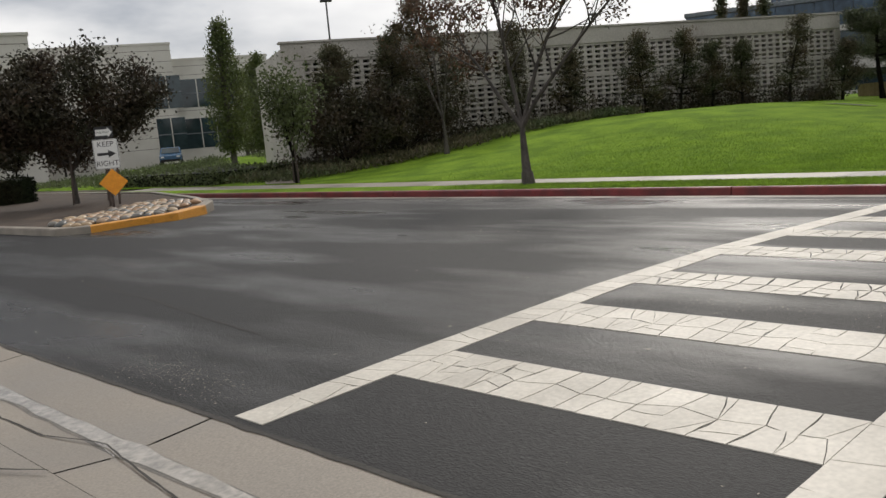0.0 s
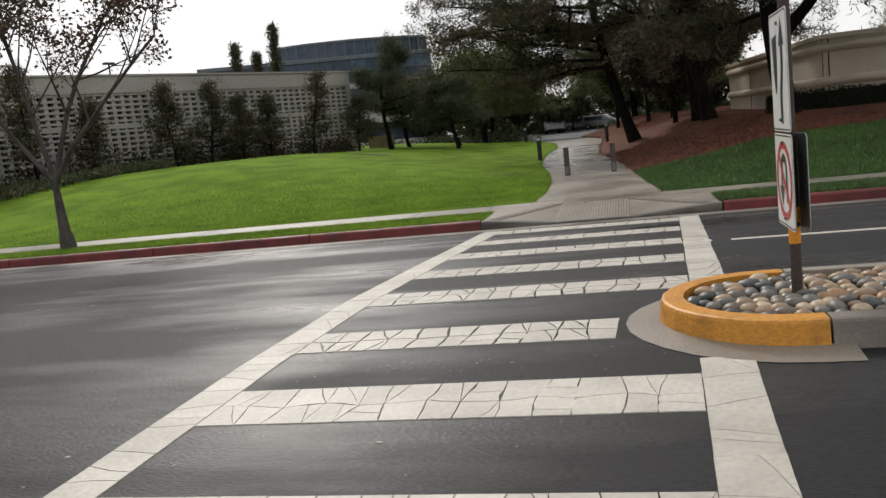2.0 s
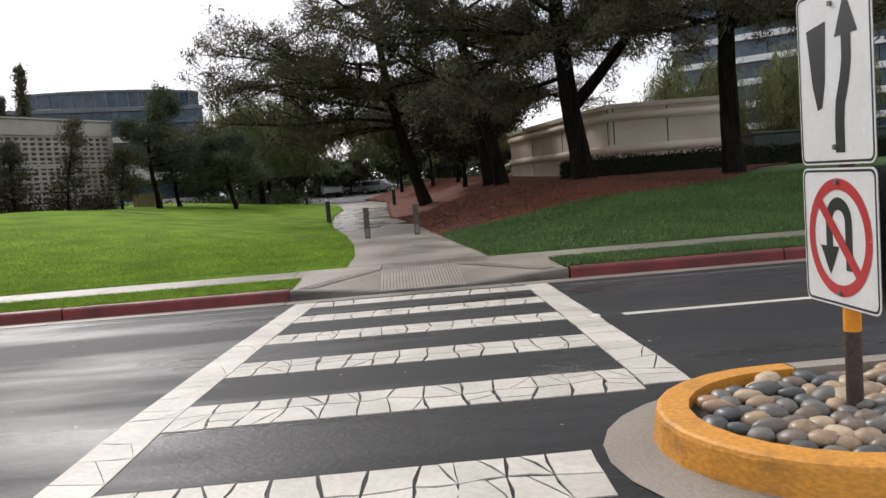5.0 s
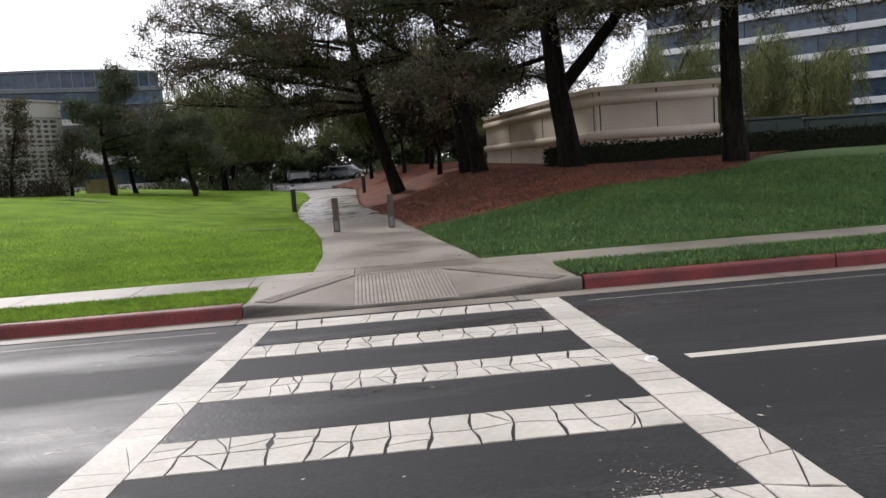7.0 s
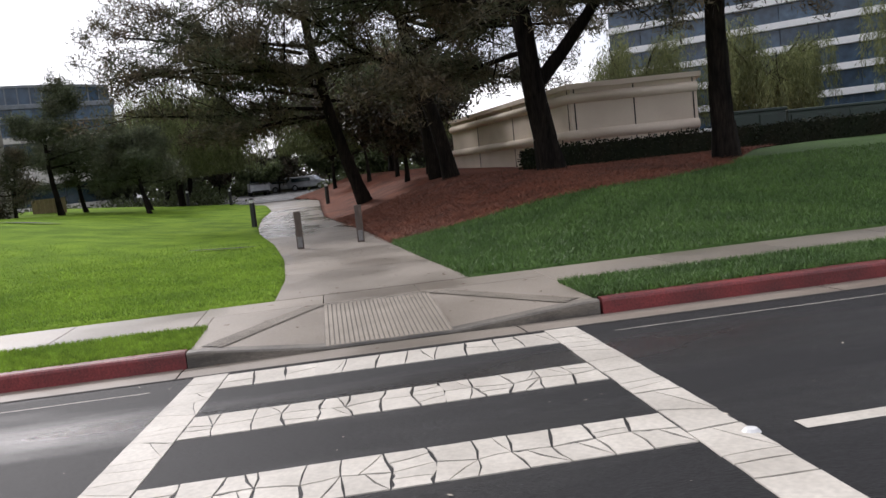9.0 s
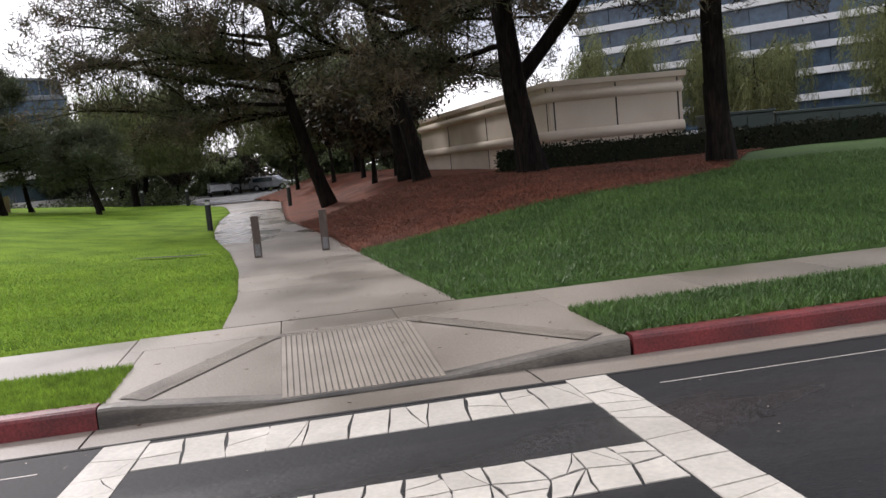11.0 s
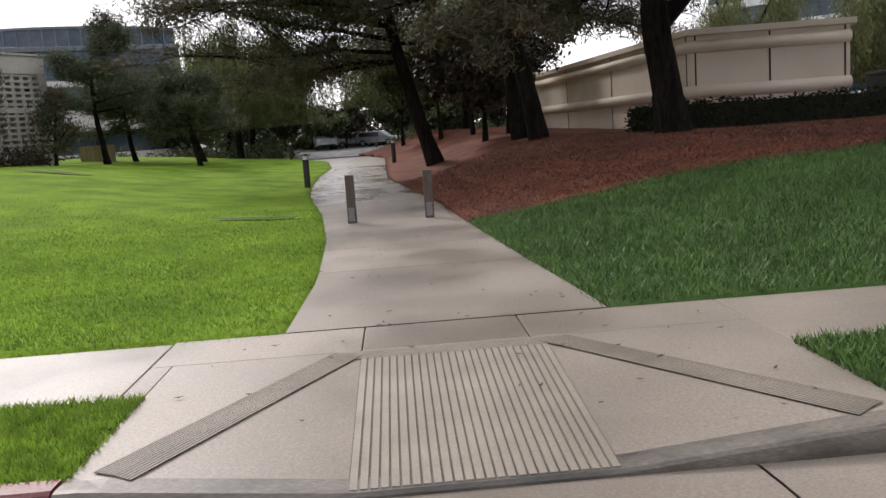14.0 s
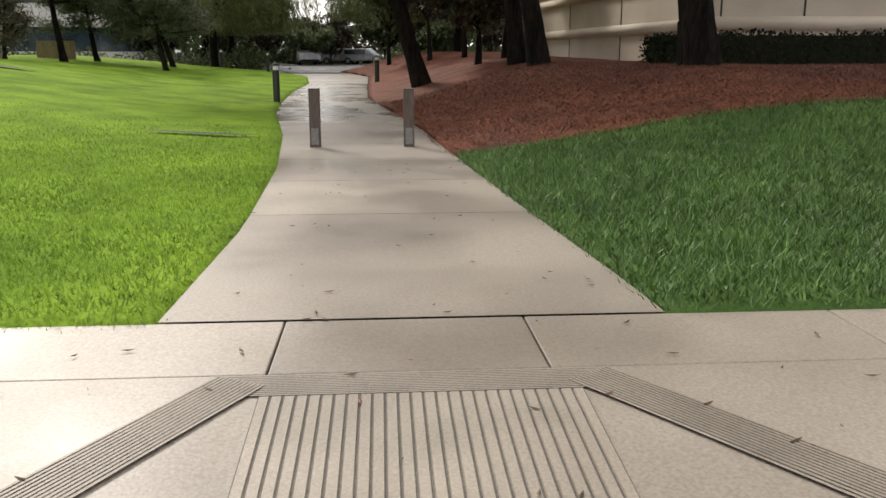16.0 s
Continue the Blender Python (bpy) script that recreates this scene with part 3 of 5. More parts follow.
    return -0.045 * (x - 3)


crossing = structure("crosswalk", mesh_of("crosswalk", [(2.95, 4.7, -0.3), (2.95, 4.6, -0.3), (3.0, 4.6, -0.3)], [(0, 1, 2)], M["paint"]), "ladder crosswalk of cracked white thermoplastic blocks", "crosswalk")
rng = random.Random(5)


def cracked(x0, x1, y0, y1, nx, ny, gap=0.006, slip=0.25):
    """Blocks between jittered lines: nx along x, ny along y, with open cracks between."""
    P, bends = {}, {}
    for i in range(nx + 1):
        for j in range(ny + 1):
            fx, fy = i / nx, j / ny
            jx = 0 if i in (0, nx) else rng.uniform(-slip, slip) / nx
            jy = 0 if j in (0, ny) else rng.uniform(-slip, slip) / ny
            P[i, j] = (x0 + (x1 - x0) * (fx + jx), y0 + (y1 - y0) * (fy + jy))
    for i in range(nx):
        for j in range(ny):
            corners = [P[i, j], P[i + 1, j], P[i + 1, j + 1], P[i, j + 1]]
            pick = rng.random()
            mid = lambda a, b, f: (a[0] + (b[0] - a[0]) * f, a[1] + (b[1] - a[1]) * f)
            if pick < 0.22:
                e, f = mid(corners[0], corners[1], rng.uniform(0.3, 0.7)), mid(corners[2], corners[3], rng.uniform(0.3, 0.7))
                polys = [[corners[0], e, f, corners[3]], [e, corners[1], corners[2], f]]
            elif pick < 0.42:
                e = mid(corners[1], corners[2], rng.uniform(0.3, 0.7))
                polys = [[corners[0], corners[1], e], [corners[0], e, corners[2], corners[3]]]
            elif pick < 0.55:
                e = mid(corners[0], corners[3], rng.uniform(0.3, 0.7))
                polys = [[corners[0], corners[1], e], [e, corners[1], corners[2], corners[3]]]
            else:
                polys = [corners]
            for c in polys:
                ring = []
                for a, b in zip(c, c[1:] + c[:1]):
                    ring.append(a)
                    key = (min(a, b), max(a, b))
                    if key not in bends:
                        free = not (a[0] == b[0] in (x0, x1) or a[1] == b[1] in (y0, y1))
                        f, wob = rng.uniform(0.35, 0.65), rng.uniform(-0.014, 0.014) if free else 0
                        l = max(1e-6, math.hypot(b[0] - a[0], b[1] - a[1]))
                        p = mid(key[0], key[1], f)
                        bends[key] = (p[0] - (b[1] - a[1]) / l * wob, p[1] + (b[0] - a[0]) / l * wob)
                    ring.append(bends[key])
                mx, my = sum(p[0] for p in ring) / len(ring), sum(p[1] for p in ring) / len(ring)
                g = gap * rng.uniform(0.35, 1.2)
                out = []
                for x, y in ring:
                    dx, dy = mx - x, my - y
                    l = max(1e-6, math.hypot(dx, dy))
                    out.append((x + dx / l * g + rng.uniform(-0.001, 0.001), y + dy / l * g + rng.uniform(-0.001, 0.001)))
                bm = bmesh.new()
                lo = [bm.verts.new((x, y + cross_shift(x), road_z(x) - 0.004)) for x, y in out]
                hi = [bm.verts.new((x + (mx - x) * 0.012, y + (my - y) * 0.012 + cross_shift(x), road_z(x) + 0.006)) for x, y in out]
                bm.faces.new(hi)
                for k in range(len(lo)):
                    bm.faces.new((lo[k], lo[(k + 1) % len(lo)], hi[(k + 1) % len(lo)], hi[k]))
                part("marking_block", bm, M["paint"], crossing)


YL, YR = 4.57, 1.84
STARTS = (3.96, 5.37, 6.71, 8.2, 9.63, 11.08, 12.53, 13.95)
for k, x0 in enumerate(STARTS):
    right = YR + 0.5 if k == 2 else YR
    cracked(x0, x0 + 0.56, right, YL, 2 if k < 7 else 1, 13 if k not in (2, 7) else 11, gap=0.005 if k < 2 else 0.011, slip=0.17)
cracked(2.97, 14.58, YL, YL + 0.29, 34, 1, gap=0.004)
cracked(3.0, 6.2, YR - 0.3, YR, 9, 1, gap=0.003)
cracked(8.3, 14.6, YR - 0.3, YR, 17, 1, gap=0.009)

lines = structure("lane_lines", mesh_of("lane_lines", [(14.1, 4.62, road_z(14.25) + 0.004), (14.2, 4.62, road_z(14.3) + 0.004), (14.2, 90, road_z(14.3) + 0.004), (14.1, 90, road_z(14.25) + 0.004),
                                     (14.1, -90, road_z(14.25) + 0.004), (14.2, -90, road_z(14.3) + 0.004), (14.2, 0.8, road_z(14.3) + 0.004), (14.1, 0.8, road_z(14.25) + 0.004),
                                     (11.05, -90, road_z(11.1) + 0.004), (11.17, -90, road_z(11.1) + 0.004), (11.17, 0.95, road_z(11.1) + 0.004), (11.05, 0.95, road_z(11.1) + 0.004)],
                            [(0, 1, 2, 3), (4, 5, 6, 7), (8, 9, 10, 11)], M["paint"]), "thin white edge and lane lines", "road marking")
bm = prism([(9.5, -0.98), (9.72, -1.5), (9.58, -1.5), (9.58, -3.2), (9.42, -3.2), (9.42, -1.5), (9.28, -1.5)], road_z(9.45) - 0.003, road_z(9.45) + 0.005)
part("lane_arrow", bm, M["paint"], lines)
mark = thing("road_marker", "small white ceramic raised road marker", "road marker", pose(11.12, 1.2, road_z(11.1)))
part("dome", cyl(0.05, 0.03, 0, 0.02, 12), M["sign_white"], mark)


# ---- median island with cobbles ----
def nose(cx, w, y_nose, y_end, n=14):
    """A long outline that ends in a half circle at y_nose and runs to y_end."""
    r = w / 2
    arc = [(cx + r * math.cos(math.pi * k / n), y_nose - r + r * math.sin(math.pi * k / n)) for k in range(n + 1)]
    return [(cx + r, y_end)] + arc + [(cx - r, y_end)]


def ring_wall(outer, inner, z0, z1, bm=None, open_ends=True):
    bm = bm or bmesh.new()
    n = len(outer)
    b = 0.025
    cols = []
    for (xo, yo), (xi, yi) in zip(outer, inner):
        dx, dy = xi - xo, yi - yo
        l = math.hypot(dx, dy) or 1
        cols.append([bm.verts.new(p) for p in ((xo - dx / l * 0.02, yo - dy / l * 0.02, z0), (xo, yo, z1 - b), (xo + dx / l * b * 0.3, yo + dy / l * b * 0.3, z1 - b * 0.3), (xo + dx / l * b, yo + dy / l * b, z1), (xi, yi, z1), (xi, yi, z0))])
    for a, c in zip(cols, cols[1:]):
        for j in range(5):
            bm.faces.new((a[j], c[j], c[j + 1], a[j + 1]))
    bm.faces.new(cols[0])
    bm.faces.new(cols[-1][::-1])
    return bm


IX, IW, IN = 7.08, 1.6, 1.87
island = structure("median_island", None or mesh_of("island_bed", [(x, y, 0.03) for x, y in nose(IX, IW - 0.3, IN - 0.15, -40)], [tuple(range(17))], M["mortar"]), "raised median island with yellow nose and set cobbles", "traffic island")
apron_o, apron_i = nose(IX, IW + 0.5, IN + 0.24, 0.84), nose(IX, IW - 0.02, IN, 0.84)
bm = bmesh.new()
a = [bm.verts.new((x, y, road_z(x) + 0.005)) for x, y in apron_o]
b = [bm.verts.new((x, y, road_z(x) + 0.03)) for x, y in apron_i]
for k in range(len(a) - 1):
    bm.faces.new((a[k], a[k + 1], b[k + 1], b[k]))
part("apron", bm, M["concrete"], island, "pale concrete apron round the nose")
o1, i1 = nose(IX, IW, IN, 0.97), nose(IX, IW - 0.3, IN - 0.15, 0.97)
part("nose_kerb", ring_wall(o1, i1, -0.1, 0.085), M["kerb_yellow"], island, "yellow-painted kerb nose with scuff marks")
for sx in (-1, 1):
    xo, xi = IX + sx * IW / 2, IX + sx * (IW / 2 - 0.15)
    for j in range(12):
        y1 = 0.955 - 3.05 * j
        part("kerb_block", ring_wall([(xo, y1), (xo, y1 - 1.5), (xo, y1 - 3.03)], [(xi, y1), (xi, y1 - 1.5), (xi, y1 - 3.03)], -0.1, 0.085), M["kerb_grey"], island)
pebbles = []
for v in range(8):
    bm = bmesh.new()
    bmesh.ops.create_icosphere(bm, subdivisions=2, radius=1)
    for q in bm.verts:
        q.co *= 1 + 0.16 * noise.noise(q.co * 1.1 + Vector((v * 7, 0, 0)))
        q.co.z = q.co.z * 0.62
    me = bpy.data.meshes.new("cobble")
    bm.to_mesh(me)
    bm.free()
    me.polygons.foreach_set("use_smooth", [True] * len(me.polygons))
    me.materials.append(M["cobble"])
    pebbles.append(me)


def cobbles(parent, inside, xs, ys, pitch, z, limit, meshes):
    """Cobbles packed in wavering rows; those past the limit are joined."""
    spots, row = [], 0
    y = ys[1]
    while y > ys[0]:
        x = xs[0] + (row % 2) * pitch * 0.5
        while x < xs[1]:
            px, py = x + rng.uniform(-0.18, 0.18) * pitch, y + rng.uniform(-0.15, 0.15) * pitch
            if inside(px, py):
                spots.append((px, py))
            x += pitch * 1.06
        y -= pitch * 0.84
        row += 1
    rest = bmesh.new()
    for k, (px, py) in enumerate(spots):
        s = pitch * rng.uniform(0.42, 0.57)
        m_ = pose(px, py, z + rng.uniform(-0.012, 0.012), rng.uniform(-12, 12), rng.uniform(-12, 12), rng.uniform(0, 360)) @ Matrix.Diagonal((s * rng.uniform(1.0, 1.3), s * rng.uniform(0.8, 1.0), s, 1))
        me = meshes[k % len(meshes)]
        if k < limit:
            child("cobble", me, parent, m_)
        else:
            tmp = me.copy()
            tmp.transform(m_)
            rest.from_mesh(tmp)
            bpy.data.meshes.remove(tmp)
    if len(rest.verts):
        ob = part("cobble_field", rest, meshes[0].materials[0], parent)
        ob["kind"] = "stuff"
    else:
        rest.free()


def in_nose(x, y):
    r = IW / 2 - 0.2
    return abs(x - IX) < r and (y < IN - IW / 2 or math.hypot(x - IX, y - (IN - IW / 2)) < r)


cobbles(island, in_nose, (IX - 0.8, IX + 0.8), (-7, IN), 0.122, 0.055, 300, pebbles)


# ---- signs on the island ----
def rounded(w, h, r, n=5):
    pts = []
    for cx, cy, a0 in ((w / 2 - r, h / 2 - r, 0), (-w / 2 + r, h / 2 - r, 90), (-w / 2 + r, -h / 2 + r, 180), (w / 2 - r, -h / 2 + r, 270)):
        pts += [(cx + r * math.cos(radians(a0 + 90 * k / n)), cy + r * math.sin(radians(a0 + 90 * k / n))) for k in range(n + 1)]
    return pts


def plate(name, parent, w, h, m, border=True, face="sign_white", label=""):
    """A sign plate in its own x, y plane, facing +z."""
    ob = part(name, prism(rounded(w, h, 0.04), -0.003, 0.0), M[face], parent, label, m)
    if border:
        bm = bmesh.new()
        o, i = rounded(w - 0.016, h - 0.016, 0.035), rounded(w - 0.036, h - 0.036, 0.028)
        a = [bm.verts.new((x, y, 0.0012)) for x, y in o]
        b = [bm.verts.new((x, y, 0.0012)) for x, y in i]
        for k in range(len(a)):
            bm.faces.new((a[k], a[(k + 1) % len(a)], b[(k + 1) % len(a)], b[k]))
        part("border", bm, M["sign_black"], ob)
    part("back", prism(rounded(w, h, 0.04), -0.006, -0.0034), M["sign_back"], ob)
    return ob


def ribbon(points, width, z, bm=None):
    """A flat stroke along points."""
    bm = bm or bmesh.new()
    L_, R_ = [], []
    for k, p in enumerate(points):
        a, b = Vector(points[max(0, k - 1)]), Vector(points[min(len(points) - 1, k + 1)])
        d = (b - a).normalized()
        s = Vector((-d.y, d.x)) * width / 2
        L_.append(bm.verts.new((p[0] + s.x, p[1] + s.y, z)))
        R_.append(bm.verts.new((p[0] - s.x, p[1] - s.y, z)))
    for k in range(len(points) - 1):
        bm.faces.new((L_[k], R_[k], R_[k + 1], L_[k + 1]))
    return bm


def flat(points, z, bm=None):
    bm = bm or bmesh.new()
    bm.faces.new([bm.verts.new((x, y, z)) for x, y in points])
    return bm


def lettering(text, size, parent, m, material):
    cu = bpy.data.curves.new("lettering", "FONT")
    cu.body, cu.size, cu.align_x, cu.align_y = text, size, "CENTER", "CENTER"
    tmp = bpy.data.objects.new("tmp", cu)
    me = bpy.data.meshes.new_from_object(tmp)
    bpy.data.objects.remove(tmp)
    me.materials.clear()
    me.materials.append(material)
    return child("lettering", me, parent, m)


PX, PY = 7.13, 0.985
post = thing("traffic_sign", "brown steel post with lane and no U-turn signs", "traffic sign", pose(PX, PY, 0.03))
part("post", cyl(0.036, 0.036, 0, 2.03, 20, bevel=0.012), M["post_brown"], post)
for z0, z1 in ((0.36, 0.47), (0.5, 0.6)):
    part("reflective_band", cyl(0.0375, 0.0375, z0, z1, 20), M["orange"], post, "orange reflective band")
FACE = pose(0, 0, 0, 90, 0, 180)
top_sign = plate("lane_sign", post, 0.61, 0.76, pose(0, 0.045, 1.475) @ FACE, label="white sign with black lane-shift arrow")
bm = flat([(-0.22, 0.22), (-0.05, 0.24), (-0.07, -0.02), (-0.1, -0.13), (-0.14, -0.14), (-0.18, -0.02)], 0.0016)
part("island_symbol", bm, M["sign_black"], top_sign)
bm = ribbon([(0.04, -0.33), (0.04, -0.2), (0.05, -0.12), (0.09, -0.02), (0.11, 0.06), (0.11, 0.19)], 0.075, 0.0016)
flat([(0.02, 0.16), (0.2, 0.16), (0.11, 0.34)], 0.0019, bm)
part("arrow", bm, M["sign_black"], top_sign)
low_sign = plate("no_turn_sign", post, 0.61, 0.61, pose(0, 0.045, 0.775) @ FACE, label="white sign with black arrow in a red ring")
bm = ribbon([(0.08, -0.14), (0.08, 0.06)] + [(0.08 * math.cos(radians(a)), 0.07 + 0.08 * math.sin(radians(a))) for a in range(10, 181, 17)] + [(-0.08, -0.05)], 0.055, 0.0014)
flat([(-0.16, -0.04), (0.0, -0.04), (-0.08, -0.17)], 0.0016, bm)
part("arrow", bm, M["sign_black"], low_sign)
bm = ribbon([(0.235 * math.cos(radians(a)), 0.235 * math.sin(radians(a))) for a in range(0, 361, 10)], 0.05, 0.0022)
ribbon([(-0.165, 0.165), (0.165, -0.165)], 0.05, 0.0026, bm)
part("ring", bm, M["sign_red"], low_sign)
back_sign = plate("reverse_sign", post, 0.61, 0.61, pose(0, -0.045, 0.775) @ pose(0, 0, 0, 90, 0, 0), label="matching sign on the reverse of the post")
bm = ribbon([(0.235 * math.cos(radians(a)), 0.235 * math.sin(radians(a))) for a in range(0, 361, 10)], 0.05, 0.0022)
part("ring", bm, M["sign_red"], back_sign)
for z in (1.78, 1.17, 1.02, 0.53):
    part("bolt", cyl(0.012, 0.012, 0, 0.012, 10), M["sign_back"], post, "", pose(0, 0.046, z, -90, 0, 0))

# ---- bollards on the path ----
for x, y in ((26.05, 3.72), (26.05, 2.4)):
    b_ = thing("timber_bollard", "square dark timber bollard with a metal plate", "bollard", pose(x, y, path_z(x)), group="bollards across the path")
    part("post", box(-0.075, 0.075, -0.075, 0.075, -0.05, 0.8, bevel=0.01), M["timber"], b_)
    part("cap", box(-0.078, 0.078, -0.078, 0.078, 0.795, 0.815, bevel=0.006), M["timber"], b_)
    part("plate", box(-0.08, -0.076, -0.05, 0.05, 0.04, 0.27), M["steel_pale"], b_, "pale metal plate")


def lamp_bollard(x, y, m_z=0.0):
    b_ = thing("lamp_bollard", "round black bollard lamp beside the path", "bollard lamp", pose(x, y, ground_z(x, y)), group="bollard lamps along the path")
    part("body", cyl(0.09, 0.09, -0.05, 0.82, 18), M["lamp_body"], b_)
    part("lens", cyl(0.07, 0.07, 0.82, 0.93, 18), M["sign_white"], b_, "frosted lens")
    part("cap", cyl(0.1, 0.06, 0.93, 0.99, 18), M["lamp_body"], b_)


for x, y in ((36.9, 5.55), (46.6, 2.95), (59, 8.6), (62, 11.5)):
    lamp_bollard(x, y)


# ---- trees ----
def tube(segs, sides=7):
    """Tapered tubes for (p, q, r0, r1)."""
    V, F = [], []
    for p, q, r0, r1 in segs:
        d = (q - p)
        if d.length < 1e-5:
            continue
        rot = d.to_track_quat("Z", "Y").to_matrix()
        i0 = len(V)
        k = sides if r0 > 0.05 else 4
        for c, r in ((p - d * 0.04, r0), (q + d * 0.02, r1)):
            for a in range(k):
                V.append(c + rot @ Vector((r * math.cos(2 * math.pi * a / k), r * math.sin(2 * math.pi * a / k), 0)))
        for a in range(k):
            F.append((i0 + a, i0 + (a + 1) % k, i0 + k + (a + 1) % k, i0 + k + a))
    return V, F


def grow(r, p, d, length, rad, depth, segs, tips, spread=38, bend=0.16, lift=0.05, kids=(2, 4), parts=5, shrink=0.68, thin=0.6):
    """One limb that bends as it goes, with side limbs; the ends are kept as tips."""
    q = p.copy()
    d = d.normalized()
    for k in range(parts):
        d = (d + Vector((r.uniform(-1, 1), r.uniform(-1, 1), r.uniform(-1, 1) + lift * 4)) * bend).normalized()
        n = q + d * (length / parts)
        r0, r1 = rad * (1 - 0.55 * k / parts), rad * (1 - 0.55 * (k + 1) / parts)
        segs.append((q, n, r0, r1))
        if depth <= 1:
            tips.append((n, d))
        if depth > 0 and k >= 1:
            for _ in range(r.randint(*kids) if k > 1 else 1):
                ax = Vector((r.uniform(-1, 1), r.uniform(-1, 1), r.uniform(-0.3, 0.6))).normalized()
                nd = (d * math.cos(radians(spread)) + ax * math.sin(radians(spread)) * 1.2).normalized()
                grow(r, n, nd, length * shrink * r.uniform(0.55, 1.0), r1 * thin, depth - 1, segs, tips, spread, bend, lift, kids, max(3, parts - 1), shrink, thin)
        q = n
    tips.append((q, d))


def sprays(rs, centers, per, spread, length, width, up=0.0, hang=0.0, flat_z=0.7):
    """Narrow leaf triangles thrown round centres; hang points them down, up points them up."""
    C = np.repeat(np.array([tuple(c) for c in centers]), per, axis=0)
    n = len(C)
    off = rs.normal(size=(n, 3)) * spread
    off[:, 2] *= flat_z
    B = C + off
    d = rs.normal(size=(n, 3))
    d[:, 2] += up - hang
    d /= np.linalg.norm(d, axis=1)[:, None]
    s = np.cross(d, rs.normal(size=(n, 3)))
    s /= np.linalg.norm(s, axis=1)[:, None]
    Ls = length * rs.uniform(0.6, 1.3, (n, 1))
    Ws = width * rs.uniform(0.6, 1.3, (n, 1))
    V = np.stack([B + s * Ws * 0.15, B + d * Ls * 0.5 + s * Ws * 0.5, B + d * Ls, B + d * Ls * 0.5 - s * Ws * 0.5], axis=1).reshape(-1, 3)
    return V, np.arange(4 * n).reshape(-1, 4)


def tree_thing(name, label, x, y, segs, leaves, bark, leaf, group="", category="tree", z=None):
    t_ = thing(name, label, category, pose(x, y, (ground_z(x, y) if z is None else z) - 0.05), group)
    V, F = tube(segs)
    me = mesh_of("trunk", V, F, M[bark], True)
    child("trunk", me, t_)
    if leaves is not None:
        child("crown", from_arrays("crown", leaves[0], leaves[1], M[leaf]), t_)
    return t_


def pine(x, y, h, rad, lean=(0, 0), seed=1, first=0.28, reach=4.0, fork=None, per=150, name="pine_tree", label="dark pine with furrowed trunk and drooping limbs", leaf="pine", low=None, taper=0.55):
    r, rs = random.Random(seed), np.random.RandomState(seed)
    segs, tips = [], []
    p, d = Vector((0, 0, 0)), Vector((lean[0], lean[1], 1)).normalized()
    n = 14
    stems = [(p, d, h, rad, first)]
    if fork:
        stems.append((Vector((lean[0], lean[1], 1)).normalized() * fork[0], Vector(fork[1]).normalized(), h * 0.62, rad * 0.6, 0.35))
    for p, d, hh, rr, f0 in stems:
        q = p.copy()
        for k in range(n):
            d = (d + Vector((r.uniform(-1, 1), r.uniform(-1, 1), 0.5 + (9 * abs(lean[1]) if k > 3 else 0))) * 0.06).normalized()
            e = q + d * hh / n
            a, b = rr * (1.25 if k == 0 and hh == h else 1) * (1 - 0.8 * k / n), rr * (1 - 0.8 * (k + 1) / n)
            segs.append((q, e, a, b))
            if k / n >= f0:
                for _ in range(r.randint(2, 3)):
                    az = r.uniform(0, 2 * math.pi)
                    ll = reach * r.uniform(0.55, 1.1) * (1 - taper * max(0, k / n - f0))
                    grow(r, e, Vector((math.cos(az), math.sin(az), r.uniform(-0.12, 0.4))), ll, b * 0.42 + 0.012, 1, segs, tips, 40, 0.17, 0.02, (1, 2), 5, 0.5, 0.5)
            q = e
    for (az, z0, ll, dz) in (low or ()):
        grow(r, Vector((lean[0] * z0, lean[1] * z0, z0)), Vector((math.cos(radians(az)), math.sin(radians(az)), dz)), ll, 0.075, 1, segs, tips, 42, 0.13, -0.01, (2, 3), 8, 0.42, 0.45)
    cs = []
    for c, d in tips:
        if r.random() < 0.86:
            cs.append(c + Vector((r.uniform(-1, 1), r.uniform(-1, 1), r.uniform(-0.3, 0.7))) * 0.15)
    leaves = sprays(rs, cs, per // 5, 0.19 if per > 150 else 0.15, 0.22, 0.034, up=0.3)
    return tree_thing(name, label, x, y, segs, leaves, "bark", leaf, "pines on the mulch mound" if leaf == "pine" else "")


pine(38.9, 1.6, 12, 0.26, (-0.1, 0.31), 3, 0.34, 4.5, per=200, low=[(92, 3.6, 6.4, 0.22), (75, 4.0, 6.2, 0.26), (104, 3.3, 4.4, 0.12), (60, 4.4, 5.5, 0.2), (125, 4.6, 5.5, 0.25), (95, 4.8, 6.6, 0.3), (270, 3.8, 3.0, 0.2), (84, 5.6, 6, 0.3), (150, 4.4, 4.5, 0.2), (88, 3.3, 3.6, 0.02)])
pine(35.5, -1.2, 13, 0.27, (-0.02, 0.14), 5, 0.34, 4.6, per=220, low=[(120, 3.6, 5.5, 0.12), (200, 4.4, 5, 0.15), (60, 4.2, 5, 0.15), (150, 4.8, 5, 0.2), (300, 3.6, 4.6, -0.02), (330, 4.6, 5, 0.2), (260, 4.6, 5, 0.2)])
pine(37.5, -0.95, 12, 0.25, (0.02, 0.07), 6, 0.4, 4.2, per=180)
